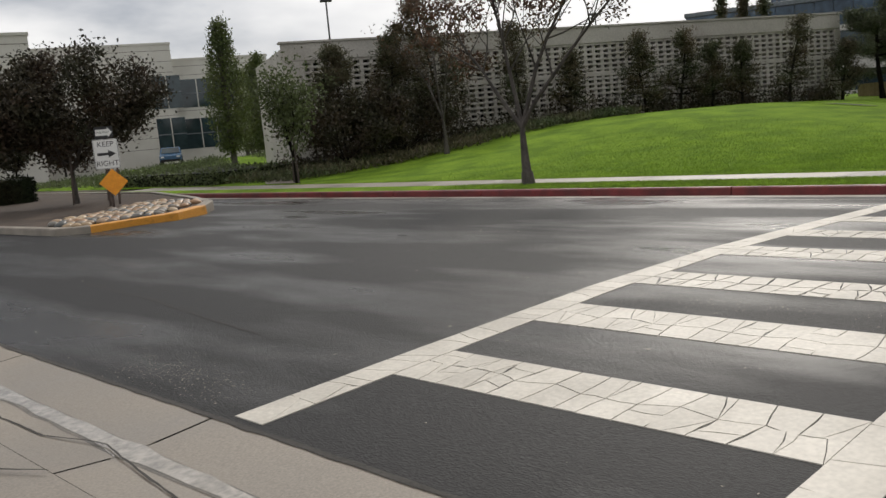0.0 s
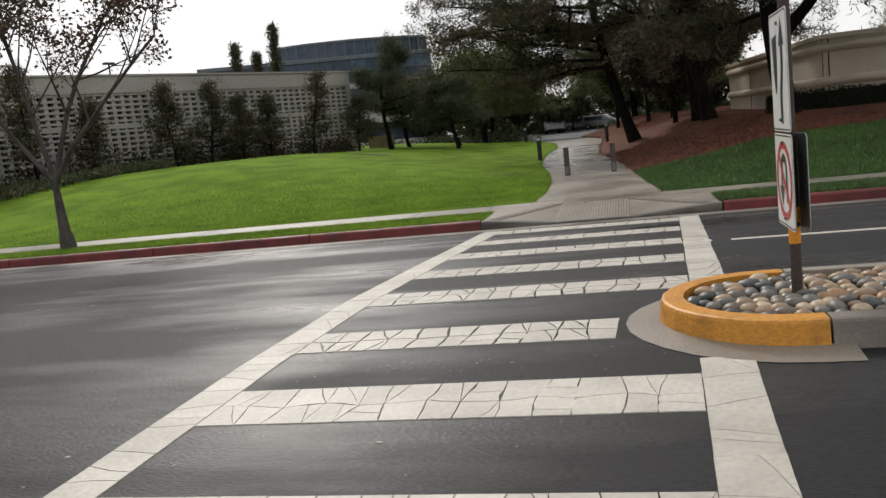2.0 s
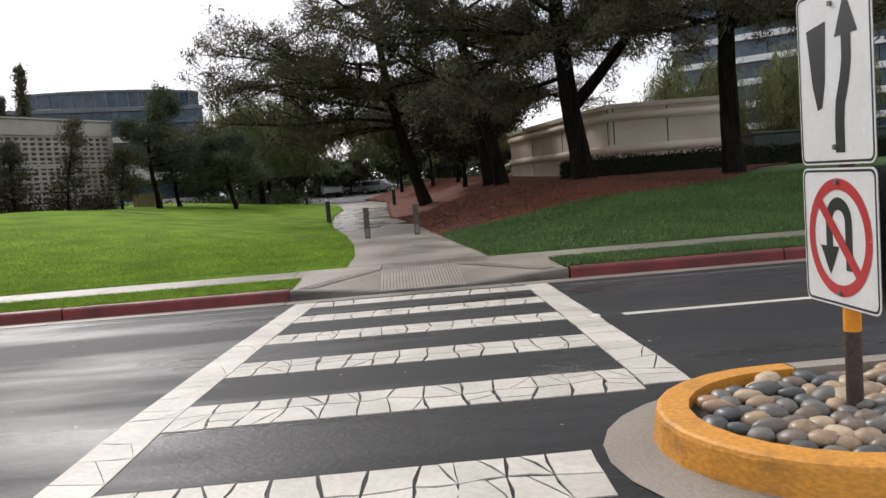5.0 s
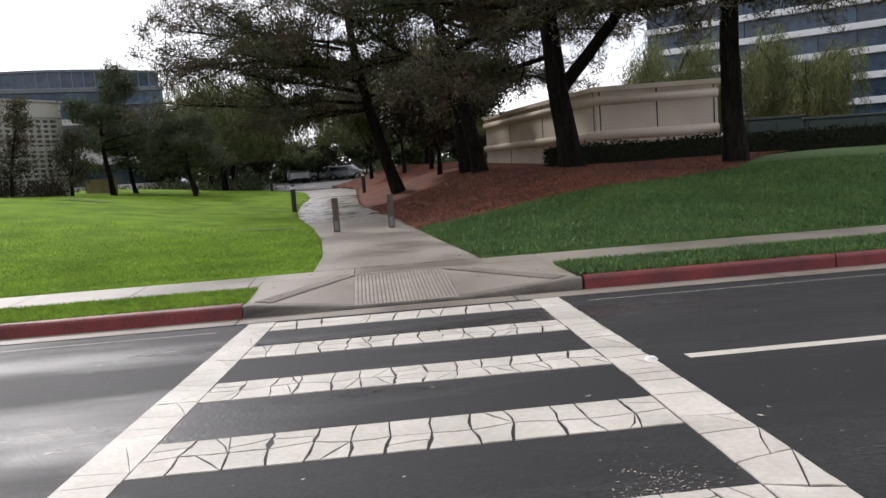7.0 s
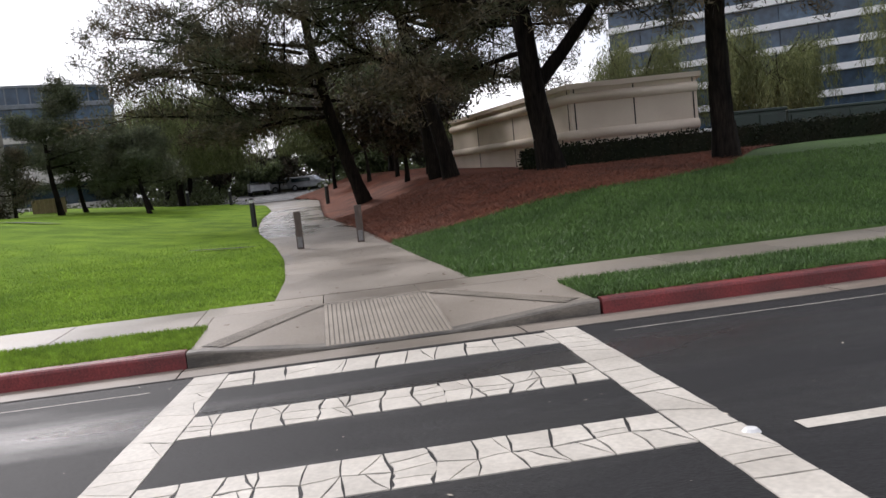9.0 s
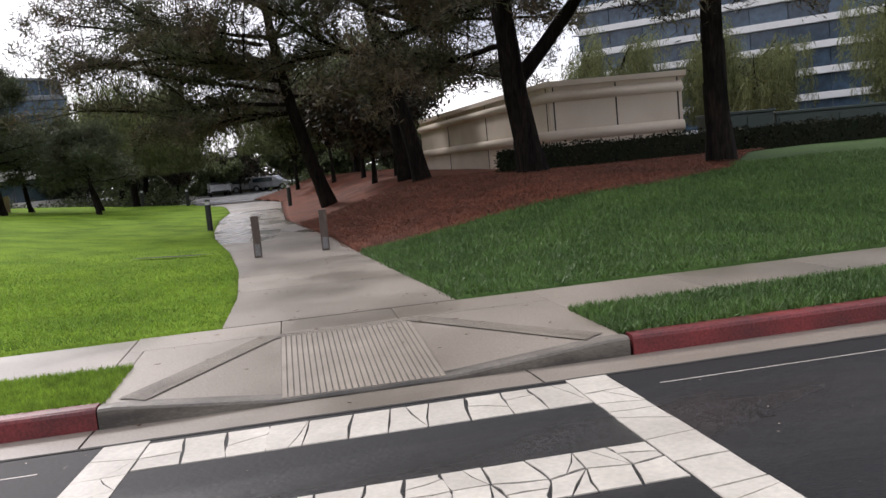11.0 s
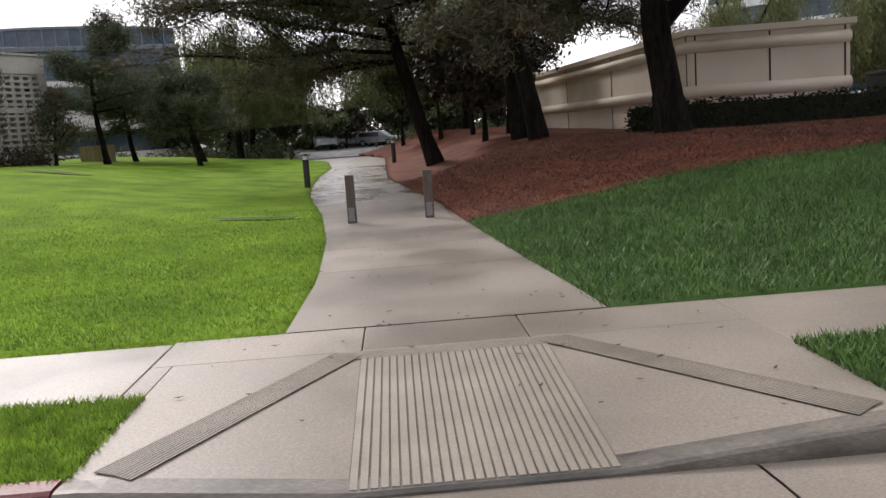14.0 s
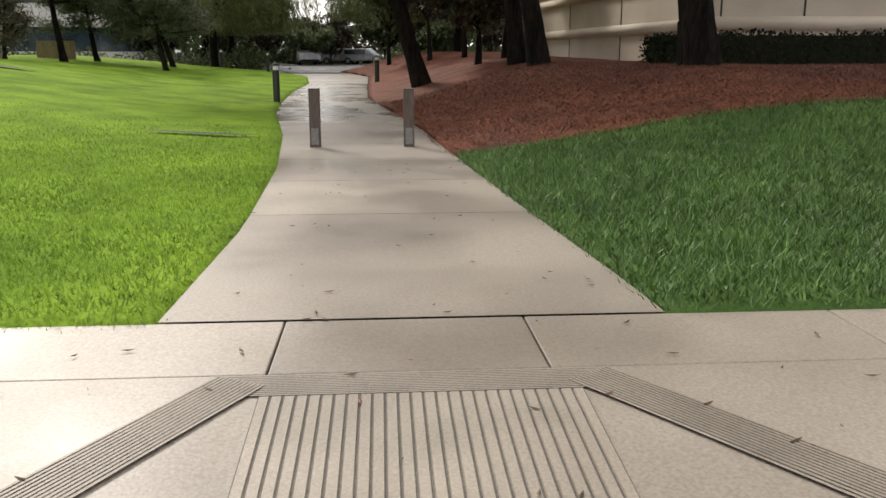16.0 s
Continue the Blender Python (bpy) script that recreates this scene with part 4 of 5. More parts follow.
pine(29.05, -2.9, 12.5, 0.34, (0.02, 0.1), 8, 0.38, 5.2, fork=(2.3, (0.1, -0.75, 0.8)), per=230, low=[(100, 3.2, 3.6, -0.2), (240, 4.8, 4.5, 0.1), (60, 4.4, 5, 0.15), (300, 4.6, 5, 0.18), (180, 4.4, 5, 0.15), (20, 4.6, 5, 0.15), (150, 5.0, 5, 0.2)])
pine(26.6, -6.5, 12.5, 0.3, (0.0, 0.03), 9, 0.34, 5.2, per=230, low=[(100, 4.2, 4.5, 0.1), (250, 4.2, 5, 0.12), (150, 4.4, 5, 0.15), (30, 4.3, 5, 0.15), (200, 4.0, 5, 0.08), (320, 4.5, 5, 0.15), (280, 4.1, 5.5, 0.1)])

# small pines and mugo-like pines on the hill and before the garage
pine(49.5, 15.4, 5.4, 0.15, (0.05, 0.1), 21, 0.34, 2.2, per=210, leaf="pine_light", name="small_pine", label="small grey-green pine on the lawn")
pine(49.0, 11.3, 3.6, 0.12, (0.05, 0.25), 22, 0.34, 1.8, per=170, leaf="pine_light", name="small_pine", label="small leaning pine on the lawn crest")
pine(53, 15.2, 4.2, 0.13, (0, 0.2), 23, 0.25, 2.0, per=160, leaf="pine_light", name="small_pine", label="small grey-green pine behind the lawn")
pine(54, 12.2, 4.0, 0.13, (0, 0.2), 24, 0.25, 2.0, per=160, leaf="pine_light", name="small_pine", label="small grey-green pine behind the lawn")


def willow(x, y, h, seed, spread=4.0, z=None):
    r, rs = random.Random(seed), np.random.RandomState(seed)
    segs, tips = [], []
    grow(r, Vector((0, 0, 0)), Vector((r.uniform(-0.15, 0.15), r.uniform(-0.15, 0.15), 1)), h * 0.55, 0.24, 0, segs, [], parts=4)
    top = segs[-1][1]
    for k in range(11):
        az = k * 2.4
        grow(r, top - Vector((0, 0, r.uniform(0, h * 0.18))), Vector((math.cos(az), math.sin(az), r.uniform(0.4, 1.3))), spread * r.uniform(0.7, 1.1), 0.1, 1, segs, tips, 40, 0.18, 0.0, (1, 2), 5, 0.55, 0.5)
    pts = []
    for c, d in tips:
        for _ in range(3):
            drop = r.uniform(0.3, 0.62) * h * 0.9
            o = c + Vector((r.uniform(-1, 1), r.uniform(-1, 1), 0)) * 0.5
            m_ = int(drop / 0.22)
            for j in range(m_):
                zz = o.z - j * 0.22
                if zz > 2.1:
                    pts.append((o.x + 0.05 * j * d.x * 0.4, o.y + 0.05 * j * d.y * 0.4, zz))
    leaves = sprays(rs, pts, 3, 0.07, 0.34, 0.04, hang=2.2)
    tree_thing("weeping_willow", "weeping willow with hanging green strands", x, y, segs, leaves, "bark", "willow", "willows beyond the path", z=z)


for k, (x, y, h) in enumerate(((63, 12, 8.5), (66, 1.2, 9), (72, 14.5, 9), (60, -1.5, 8.5), (70, -2, 10), (58, -15.5, 8), (50, -21, 7.5), (47, -27.5, 7.5), (79, 14, 10))):
    willow(x, y, h, 40 + k, z=0.0 if y < -10 else None)


def broadleaf(x, y, h, seed, width=2.2, leaf="leaf", name="tree", label="green broadleaf tree with a full crown", trunk=0.3, rad=0.13, per=34, bark="bark", size=0.13, depth=2, group="", z=None, kids=(1, 3), spread=40):
    r, rs = random.Random(seed), np.random.RandomState(seed)
    segs, tips = [], []
    grow(r, Vector((0, 0, 0)), Vector((0, 0, 1)), h * trunk, rad, 0, segs, [], parts=3, bend=0.05)
    top = segs[-1][1]
    for k in range(7):
        az = k * 2.4 + r.uniform(0, 0.6)
        grow(r, top, Vector((math.cos(az) * width / h * 2.2, math.sin(az) * width / h * 2.2, r.uniform(0.8, 1.5))), h * (1 - trunk) * r.uniform(0.6, 0.85), rad * 0.5, depth - 1, segs, tips, spread, 0.14, 0.05, kids, 5, 0.5, 0.55)
    leaves = sprays(rs, [c for c, d in tips], per, 0.28, size, size * 0.55) if per else None
    return tree_thing(name, label, x, y, segs, leaves, bark, leaf, group, z=z)


# nearly bare trees on the verge and the hill
def bare_tree(x, y, h, seed, per, forks, rad, label):
    r, rs = random.Random(seed), np.random.RandomState(seed)
    segs, tips = [], []
    grow(r, Vector((0, 0, 0)), Vector((0.02, 0.08, 1)), h * 0.24, rad, 0, segs, [], parts=4, bend=0.05)
    top = segs[-1][1]
    segs[0] = (segs[0][0], segs[0][1], rad * 1.3, rad)
    for dx, dy, dz, ll in forks:
        grow(r, top, Vector((dx, dy, dz)), h * ll, rad * 0.42, 3, segs, tips, 36, 0.13, 0.06, (1, 3), 5, 0.58, 0.62)
    leaves = sprays(rs, [c for c, d in tips if r.random() < 0.8], per, 0.12, 0.1, 0.06)
    tree_thing("bare_tree", label, x, y, segs, leaves, "bark_pale", "leaf_brown")


bare_tree(16.35, 13.2, 5.9, 61, 5, ((0.15, 0.35, 1, 0.62), (0.1, -0.75, 0.9, 0.62), (-0.2, 0.75, 0.8, 0.5), (0.3, -0.2, 1, 0.6)), 0.14, "nearly bare forked tree with a few brown leaves")
bare_tree(24.2, 23.4, 5.6, 63, 1, ((0.1, 0.1, 1, 0.62), (-0.1, -0.4, 1, 0.5), (0.2, 0.45, 0.9, 0.45)), 0.1, "leafless slender tree in a mulch ring on the lawn")

# ---- cream plinth building with two mouldings, hedge, utility cabinets ----
def wall_run(parent, p, q, z0, z1, thick, material, name="wall", inward=1):
    p, q = Vector(p), Vector(q)
    d = (q - p).normalized()
    s = Vector((-d.y, d.x)) * thick * inward
    return part(name, prism([tuple(p), tuple(q), tuple(q + s), tuple(p + s)], z0, z1), M[material], parent)


def moulding(parent, pts, z, r, name="moulding"):
    """A half-round band along the wall's outline."""
    bm = bmesh.new()
    prof = [(math.cos(radians(a)) * r, math.sin(radians(a)) * r) for a in range(-90, 91, 22)]
    rings = []
    n = len(pts)
    for k, p in enumerate(pts):
        p = Vector(p)
        a = (p - Vector(pts[k - 1])).normalized() if k else (Vector(pts[1]) - p).normalized()
        b = (Vector(pts[k + 1]) - p).normalized() if k < n - 1 else a
        na, nb = Vector((a.y, -a.x)), Vector((b.y, -b.x))
        m_ = (na + nb).normalized()
        m_ /= max(0.4, m_.dot(na))
        rings.append([bm.verts.new((p.x + m_.x * u, p.y + m_.y * u, z + v)) for u, v in prof])
    for a, b in zip(rings, rings[1:]):
        for j in range(len(prof) - 1):
            bm.faces.new((a[j], b[j], b[j + 1], a[j + 1]))
    bm.faces.new(rings[0][::-1])
    bm.faces.new(rings[-1])
    for f in bm.faces:
        f.smooth = True
    return part(name, bm, M["cream"], parent)


cream = thing("plinth_building", "low cream stucco building with two rounded mouldings", "building")
CP = [(50.3, -3.7), (34.0, -5.05), (33.5, -9.1), (44, -12.8)]
part("wall", prism(CP, -0.4, 3.2), M["cream"], cream)
part("coping", prism([(50.4, -3.55), (33.85, -4.9), (33.33, -9.2), (44, -13)], 3.2, 3.36), M["cream"], cream)
moulding(cream, CP[:3], 2.9, 0.16)
moulding(cream, CP[:3], 1.72, 0.17)
for a, b in ((0, 1), (1, 2)):
    p, q = Vector(CP[a]), Vector(CP[b])
    for t_ in ((0.3, 0.62, 0.985) if a == 0 else (0.03, 0.5, 0.97)):
        c = p.lerp(q, t_)
        part("joint", box(c.x - 0.012, c.x + 0.012, c.y - 0.02, c.y + 0.02, 0.2, 3.19), M["joint"], cream)


def hedge(name, x0, x1, y0, y1, z0, z1, seed, label, leaf="hedge", per=260, size=0.09):
    rs = np.random.RandomState(seed)
    area = 2 * ((x1 - x0) + (y1 - y0)) * (z1 - z0) + (x1 - x0) * (y1 - y0)
    n = int(min(26000, area * per))
    P = rs.uniform(0, 1, (n, 3))
    f = rs.randint(0, 5, n)
    P[f == 0, 0], P[f == 1, 0], P[f == 2, 1], P[f == 3, 1], P[f == 4, 2] = 0, 1, 0, 1, 1
    P = P * np.array([x1 - x0, y1 - y0, z1 - z0]) + np.array([x0, y0, z0])
    P[:, 2] += 0.05 * np.sin(P[:, 1] * 1.9 + seed) * np.cos(P[:, 0] * 2.3)
    h_ = thing(name, label, "hedge", pose(0, 0, 0))
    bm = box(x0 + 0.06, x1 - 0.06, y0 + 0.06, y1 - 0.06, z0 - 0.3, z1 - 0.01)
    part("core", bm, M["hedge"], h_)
    V, F = sprays(rs, P, 1, 0.05, size, size * 0.6, up=0.2)
    child("foliage", from_arrays("foliage", V, F, M[leaf]), h_)


hedge("hedge", 30.6, 31.8, -9.5, -2.75, 0.5, 1.4, 1, "dark clipped hedge before the cream building")
hedge("hedge", 31.0, 32.2, -26, -9.6, 0.5, 1.4, 2, "long dark clipped hedge behind the lawn")


def cabinet(x0, x1, y0, y1, h, z):
    c_ = thing("utility_cabinet", "dark green metal utility cabinet behind the hedge", "utility cabinet", pose((x0 + x1) / 2, (y0 + y1) / 2, z), group="utility cabinets")
    w, d = (x1 - x0) / 2, (y1 - y0) / 2
    part("body", box(-w, w, -d, d, 0, h, bevel=0.03), M["green_box"], c_)
    part("lid", box(-w - 0.04, w + 0.04, -d - 0.04, d + 0.04, h, h + 0.09, bevel=0.02), M["green_box"], c_)
    for s in (-1, 1):
        part("door", box(-w - 0.025, -w, s * d / 2 - d * 0.45, s * d / 2 + d * 0.45, 0.15, h - 0.1, bevel=0.008), M["green_box"], c_)


cabinet(32.6, 33.8, -11.6, -9.7, 1.2, 0.65)
cabinet(33.0, 34.6, -16, -11.9, 1.1, 0.65)

# ---- parking garage with a pierced screen ----
def local_frame(p, q):
    p, q = Vector((*p, 0)), Vector((*q, 0))
    return Matrix.Translation(p) @ pose(0, 0, 0, 0, 0, math.degrees(math.atan2(q.y - p.y, q.x - p.x))), (q - p).length


G0, G1 = (22.1, 30.5), (48.6, 17.2)
gm, glen = local_frame(G0, G1)
garage = thing("parking_garage", "weathered concrete parking garage with a pierced block screen", "parking garage", gm)
GB, GT = -0.5, 5.35
part("parapet", box(0, glen, 0.0, 0.4, 4.6, GT, bevel=0.03), M["garage"], garage)
part("coping", box(-0.1, glen + 0.1, -0.06, 0.46, GT, GT + 0.08), M["garage"], garage)
part("end_pier", box(0, 0.9, 0.0, 0.45, GB, 4.59), M["garage"], garage)
part("end_pier", box(glen - 0.35, glen, 0.0, 0.45, GB, 4.59), M["garage"], garage)
# no decks inside: one box whose near-black colour stands for their shade
part("interior", box(0.4, glen - 0.4, 0.9, 9, GB, 4.55), M["void"], garage, "near-black box standing in for unlit parking decks")
part("roof_deck", box(0.36, glen, 0.46, 9, 4.6, 4.75), M["garage"], garage)
part("side_wall", box(0, 0.35, 0.46, 9, GB, GT - 0.2), M["garage"], garage)
rows_z = lin(GB + 0.4, 4.56, 20)
rail_me = None
for z in rows_z:
    heavy = abs((z - GB) % 1.75) < 0.22
    if heavy or rail_me is None:
        bm = box(0.9, glen - 0.36, 0.05, 0.4, -0.11 if heavy else -0.05, 0.11 if heavy else 0.05)
        me = bpy.data.meshes.new("screen_rail")
        bm.to_mesh(me)
        bm.free()
        me.materials.append(M["garage"])
        if not heavy:
            rail_me = me
    child("screen_rail", me if heavy else rail_me, garage, pose(0, 0, z))
fin = bpy.data.meshes.new("screen_fin")
bm = box(-0.09, 0.09, 0.08, 0.38, GB, 4.6)
bm.to_mesh(fin)
bm.free()
fin.materials.append(M["garage"])
k = 1.2
while k < glen - 0.5:
    child("screen_fin", fin, garage, pose(k, 0, 0))
    k += 0.44

# tall conifers behind the garage
def conifer(x, y, h, seed):
    r, rs = random.Random(seed), np.random.RandomState(seed)
    segs, pts = [], []
    grow(r, Vector((0, 0, 0)), Vector((0, 0, 1)), h, 0.14, 0, segs, [], parts=9, bend=0.01)
    for _ in range(520):
        t_ = r.uniform(0.15, 1.0)
        tier = 0.6 + 0.4 * math.sin(t_ * 60 + seed)
        rr = h * 0.12 * (1.05 - t_) * tier * math.sqrt(r.random()) + 0.05
        az = r.uniform(0, 6.28)
        pts.append((math.cos(az) * rr, math.sin(az) * rr, h * t_ - rr * 0.2))
    for p in pts[::12]:
        segs.append((Vector((0, 0, p[2] + 0.1)), Vector(p), 0.02, 0.008))
    leaves = sprays(rs, pts, 12, 0.13, 0.28, 0.07, flat_z=0.6)
    tree_thing("conifer", "tall narrow dark conifer behind the garage", x, y, segs, leaves, "bark", "pine", z=-0.3)


for k, (x, y, h) in enumerate(((58.1, 28.4, 9.4), (58.3, 25.5, 10.4), (58.7, 27.1, 8.7))):
    conifer(x, y, h, 170 + k)

# light masts on the garage deck
for along, back, h in ((3.2, 5, 3.0), (2.2, 9, 1.4), (8.6, 6, 1.6), (19, 7, 2.0)):
    pl = thing("light_mast", "thin dark light mast on the garage deck", "lamp post", gm @ pose(along, back, 4.75), group="light masts")
    part("mast", cyl(0.05, 0.04, 0, h, 8), M["lamp_body"], pl)
    part("head", box(-0.28, 0.28, -0.16, 0.16, h, h + 0.12, bevel=0.03), M["lamp_body"], pl)

# dark trees and shrubs before the garage
for k, (f, off, h) in enumerate(((0.06, 2.5, 4.6), (0.13, 2.2, 5.2), (0.2, 2.6, 6.2), (0.33, 2.4, 5.6), (0.42, 1.8, 3.6), (0.55, 1.9, 4.3), (0.62, 1.6, 4.4), (0.68, 1.7, 3.6), (0.74, 1.6, 3.6), (0.82, 2.2, 5.0), (0.95, 1.6, 3.6))):
    p = gm @ Vector((glen * f, -off, 0))
    pine(p.x, p.y, h if f < 0.3 else h * 0.8, 0.08, (0, 0), 80 + k, 0.1, 1.0 if f > 0.3 else 1.5, per=27 if f > 0.3 else 63, taper=0.95, leaf="pine", name="screen_pine", label="slender dark pine before the garage screen")
for k, f in enumerate((0.05, 0.14)):
    p = gm @ Vector((glen * f, -3.4, 0))
    broadleaf(p.x, p.y, 3.4, 120 + k, 2.0, "leaf_dark", "shrub", "dark leafy shrub before the garage", 0.1, 0.07, 40)
for k in range(12):
    p = gm @ Vector((glen * (0.02 + 0.082 * k), -1.0, 0))
    r_ = random.Random(200 + k)
    rs = np.random.RandomState(k)
    zz = ground_z(p.x, p.y)
    pts = [(r_.gauss(0, 0.85), r_.gauss(0, 0.4), abs(r_.gauss(0, 0.35)) + 0.05) for _ in range(260)]
    sb = thing("low_shrub", "low dark shrub along the garage foot", "shrub", pose(p.x, p.y, zz), group="garage foot shrubs")
    V, F = sprays(rs, pts, 5, 0.08, 0.14, 0.07, up=0.3)
    child("foliage", from_arrays("foliage", V, F, M["leaf_dark"]), sb)
bed_pts = []
r_ = random.Random(7)
for _ in range(2600):
    f, off = r_.uniform(-0.1, 0.5), r_.uniform(2.0, 5.5)
    p = gm @ Vector((glen * f, -off * (1 - 0.6 * max(0, f)), 0))
    if p.x > 18.4:
        bed_pts.append((p.x, p.y, ground_z(p.x, p.y) + 0.12))
V, F = sprays(np.random.RandomState(9), bed_pts, 8, 0.22, 0.2, 0.05, up=1.2, flat_z=0.4)
tagged(new("groundcover", from_arrays("groundcover", V, F, M["dry"])), "dry brown and green groundcover before the garage", "groundcover", kind="stuff")


bank = []
for _ in range(3200):
    x, y = r_.uniform(18.1, 33), r_.uniform(28.5, 52)
    if abs(y - (25.5 + 2 * (x - 17.8) - 3 * math.sin((x - 17.8) / 20 * 3))) > 2.6:
        bank.append((x, y, ground_z(x, y) + 0.1 + 0.1 * noise.noise((x * 0.6, y * 0.6, 1))))
V, F = sprays(np.random.RandomState(12), bank, 9, 0.24, 0.2, 0.07, up=0.9, flat_z=0.4)
tagged(new("groundcover", from_arrays("groundcover", V, F, M["leaf"])), "low green groundcover beside the side path", "groundcover", kind="stuff")


# ---- office buildings ----
def glazed_block(name, label, p, q, depth, z0, z1, floors, bay, band="frame_grey", glass="glass_blue", band_h=0.35, top=0.8, proud=0.12, fins=True):
    m, L_ = local_frame(p, q)
    b_ = thing(name, label, "office building", m)
    part("body", box(0, L_, 0.3, depth, z0, z1 + top), M["frame_grey"], b_)
    part("roof_band", box(-0.1, L_ + 0.1, -0.05, depth + 0.1, z1, z1 + top, bevel=0.05), M[band], b_)
    n = max(1, round(L_ / bay))
    pane = bpy.data.meshes.new("window")
    fh = (z1 - z0) / floors
    bm = box(0.03, L_ / n - 0.03, 0.1, 0.28, band_h, fh - 0.02)
    bm.to_mesh(pane)
    bm.free()
    pane.materials.append(M[glass])
    for i in range(floors):
        part("floor_band", box(-0.06, L_ + 0.06, -proud, 0.29, z0 + i * fh, z0 + i * fh + band_h, bevel=0.04 if proud > 0.2 else 0), M[band], b_)
        for j in range(n):
            child("window", pane, b_, pose(j * L_ / n, 0, z0 + i * fh))
    if fins:
        n2 = max(1, round(depth / bay))
        side = bpy.data.meshes.new("window")
        bm = box(L_ - 0.05, L_ + 0.02, 0.35, depth / n2 + 0.28, band_h, fh - 0.02)
        bm.to_mesh(side)
        bm.free()
        side.materials.append(M[glass])
        for i in range(floors):
            for j in range(n2):
                child("window", side, b_, pose(0, j * depth / n2, z0 + i * fh))
    return b_


glazed_block("glass_office", "broad blue-grey glass office block with flat roof", (76.2, 40.8), (84.3, 20.0), 22, 7.0, 9.3, 2, 1.6, glass="glass_blue", band_h=0.1, top=0.4)
m_, L_ = local_frame((77, 40), (85, 20.0))
drum = thing("glass_rotunda", "curved blue-grey glass storey above the office roof", "office building", m_ @ pose(0, 0, 9.7))
outl = [(L_ * (0.3 + 0.7 * k / 16), 3 - 2.2 * math.sin(math.pi * k / 16) ** 0.7) for k in range(17)]
part("glazing", prism(outl + [(L_, 16), (L_ * 0.3, 16)], 0, 1.5), M["glass_blue"], drum)
part("coping", prism([(x, y - 0.15) for x, y in outl] + [(L_ + 0.1, 16.1), (L_ * 0.3 - 0.1, 16.1)], 1.5, 1.7), M["frame_grey"], drum)
for x, y in outl:
    part("mullion", box(x - 0.05, x + 0.05, y - 0.08, y + 0.05, 0, 1.5), M["frame_grey"], drum)
low = glazed_block("office_base", "white panel office storeys with square windows", (76.1, 40.6), (84.2, 19.8), 18, -0.5, 6.5, 2, 2.6, band="off_white", glass="glass_dark", band_h=1.7, top=0.5)
glazed_block("banded_office", "glass office tower with white rounded floor bands", (84, -24.5), (52, -60), 25, -0.6, 27.4, 14, 3.0, band="white_band", glass="glass_blue", band_h=0.55, proud=0.45, fins=False)


def white_office(name, p, q, depth, z1, wins, label):
    m, L_ = local_frame(p, q)
    b_ = thing(name, label, "office building", m)
    part("wall", box(0, L_, 0, depth, -0.8, z1), M["off_white"], b_)
    part("coping", box(-0.08, L_ + 0.08, -0.08, depth + 0.08, z1, z1 + 0.22), M["off_white"], b_)
    for z in lin(1.5, z1 - 0.6, 9):
        part("panel_joint", box(0.0, L_, -0.012, 0.0, z - 0.02, z + 0.02), M["concrete_dark"], b_)
    for (x0, x1, za, zb) in wins:
        wn = part("window", box(x0, x1, -0.03, 0.05, za, zb), M["glass_dark"], b_)
        n = max(1, int((x1 - x0) / 1.4))
        for k in range(1, n):
            part("mullion", box(x0 + (x1 - x0) * k / n - 0.05, x0 + (x1 - x0) * k / n + 0.05, -0.06, -0.03, za, zb), M["off_white"], wn)
        part("mullion", box(x0, x1, -0.06, -0.03, (za + zb) / 2 - 0.05, (za + zb) / 2 + 0.05), M["frame_grey"], wn)
    return b_


white_office("white_office", (22, 95), (46.3, 83.7), 20, 12.2, [(24.5, 27.4, 5.6, 9.0), (24.5, 27.4, 1.2, 4.6)], "off-white panelled office with dark corner windows")
white_office("white_office", (46.8, 85), (56, 80.5), 16, 10.6, [(0.8, 10.5, 5.6, 8.6), (0.8, 10.5, 1.2, 4.4)], "off-white office wing with dark ribbon windows")
white_office("white_office", (17, 68.5), (25.3, 65.9), 25, 10.5, [(1.5, 2.1, 6.2, 8.6), (4.5, 5.1, 6.2, 8.6), (1.5, 2.1, 2, 4.6), (4.5, 5.1, 2, 4.6)], "off-white panelled office with slot windows")

# ---- left corner: planted island, signs, young trees, poplars ----
isl = structure("planted_island", mesh_of("planted_bed", [(7.1, 17.5, 0.02), (9.4, 17.6, 0.02), (11.3, 19.4, 0.02), (12.2, 22, 0.02), (13.6, 27, 0.02), (14.0, 40, 0.02), (5.5, 40, 0.02), (6.2, 24, 0.02)], [(0, 1, 2, 3, 4, 5, 6, 7)], M["soil"]), "planted corner island of brown soil with concrete kerb", "traffic island")
oo = [(6.0, 40), (6.6, 22), (6.9, 17.6), (7.4, 17.1), (9.4, 17.3), (10.6, 18.2), (11.5, 19.4), (12.4, 21.8), (13.9, 27), (14.2, 40)]
ii = [(6.2, 40), (6.8, 22), (7.1, 17.8), (7.5, 17.35), (9.3, 17.55), (10.45, 18.4), (11.3, 19.5), (12.2, 21.9), (13.7, 27), (14.0, 40)]
part("kerb_block", ring_wall(oo[:4], ii[:4], -0.2, 0.06), M["kerb_grey"], isl)
part("kerb_block", ring_wall(oo[3:6], ii[3:6], -0.2, 0.06), M["kerb_yellow"], isl, "yellow-painted kerb corner")
part("kerb_block", ring_wall(oo[5:], ii[5:], -0.2, 0.06), M["kerb_grey"], isl)
cobbles(isl, lambda x, y: y > 17.55 + max(0, (x - 9)) * 0.95 and y < 18.9 + (x - 7) * 0.75 and x < 11.4, (7.3, 11.4), (17.4, 22), 0.24, 0.05, 0, [p for p in pebbles])
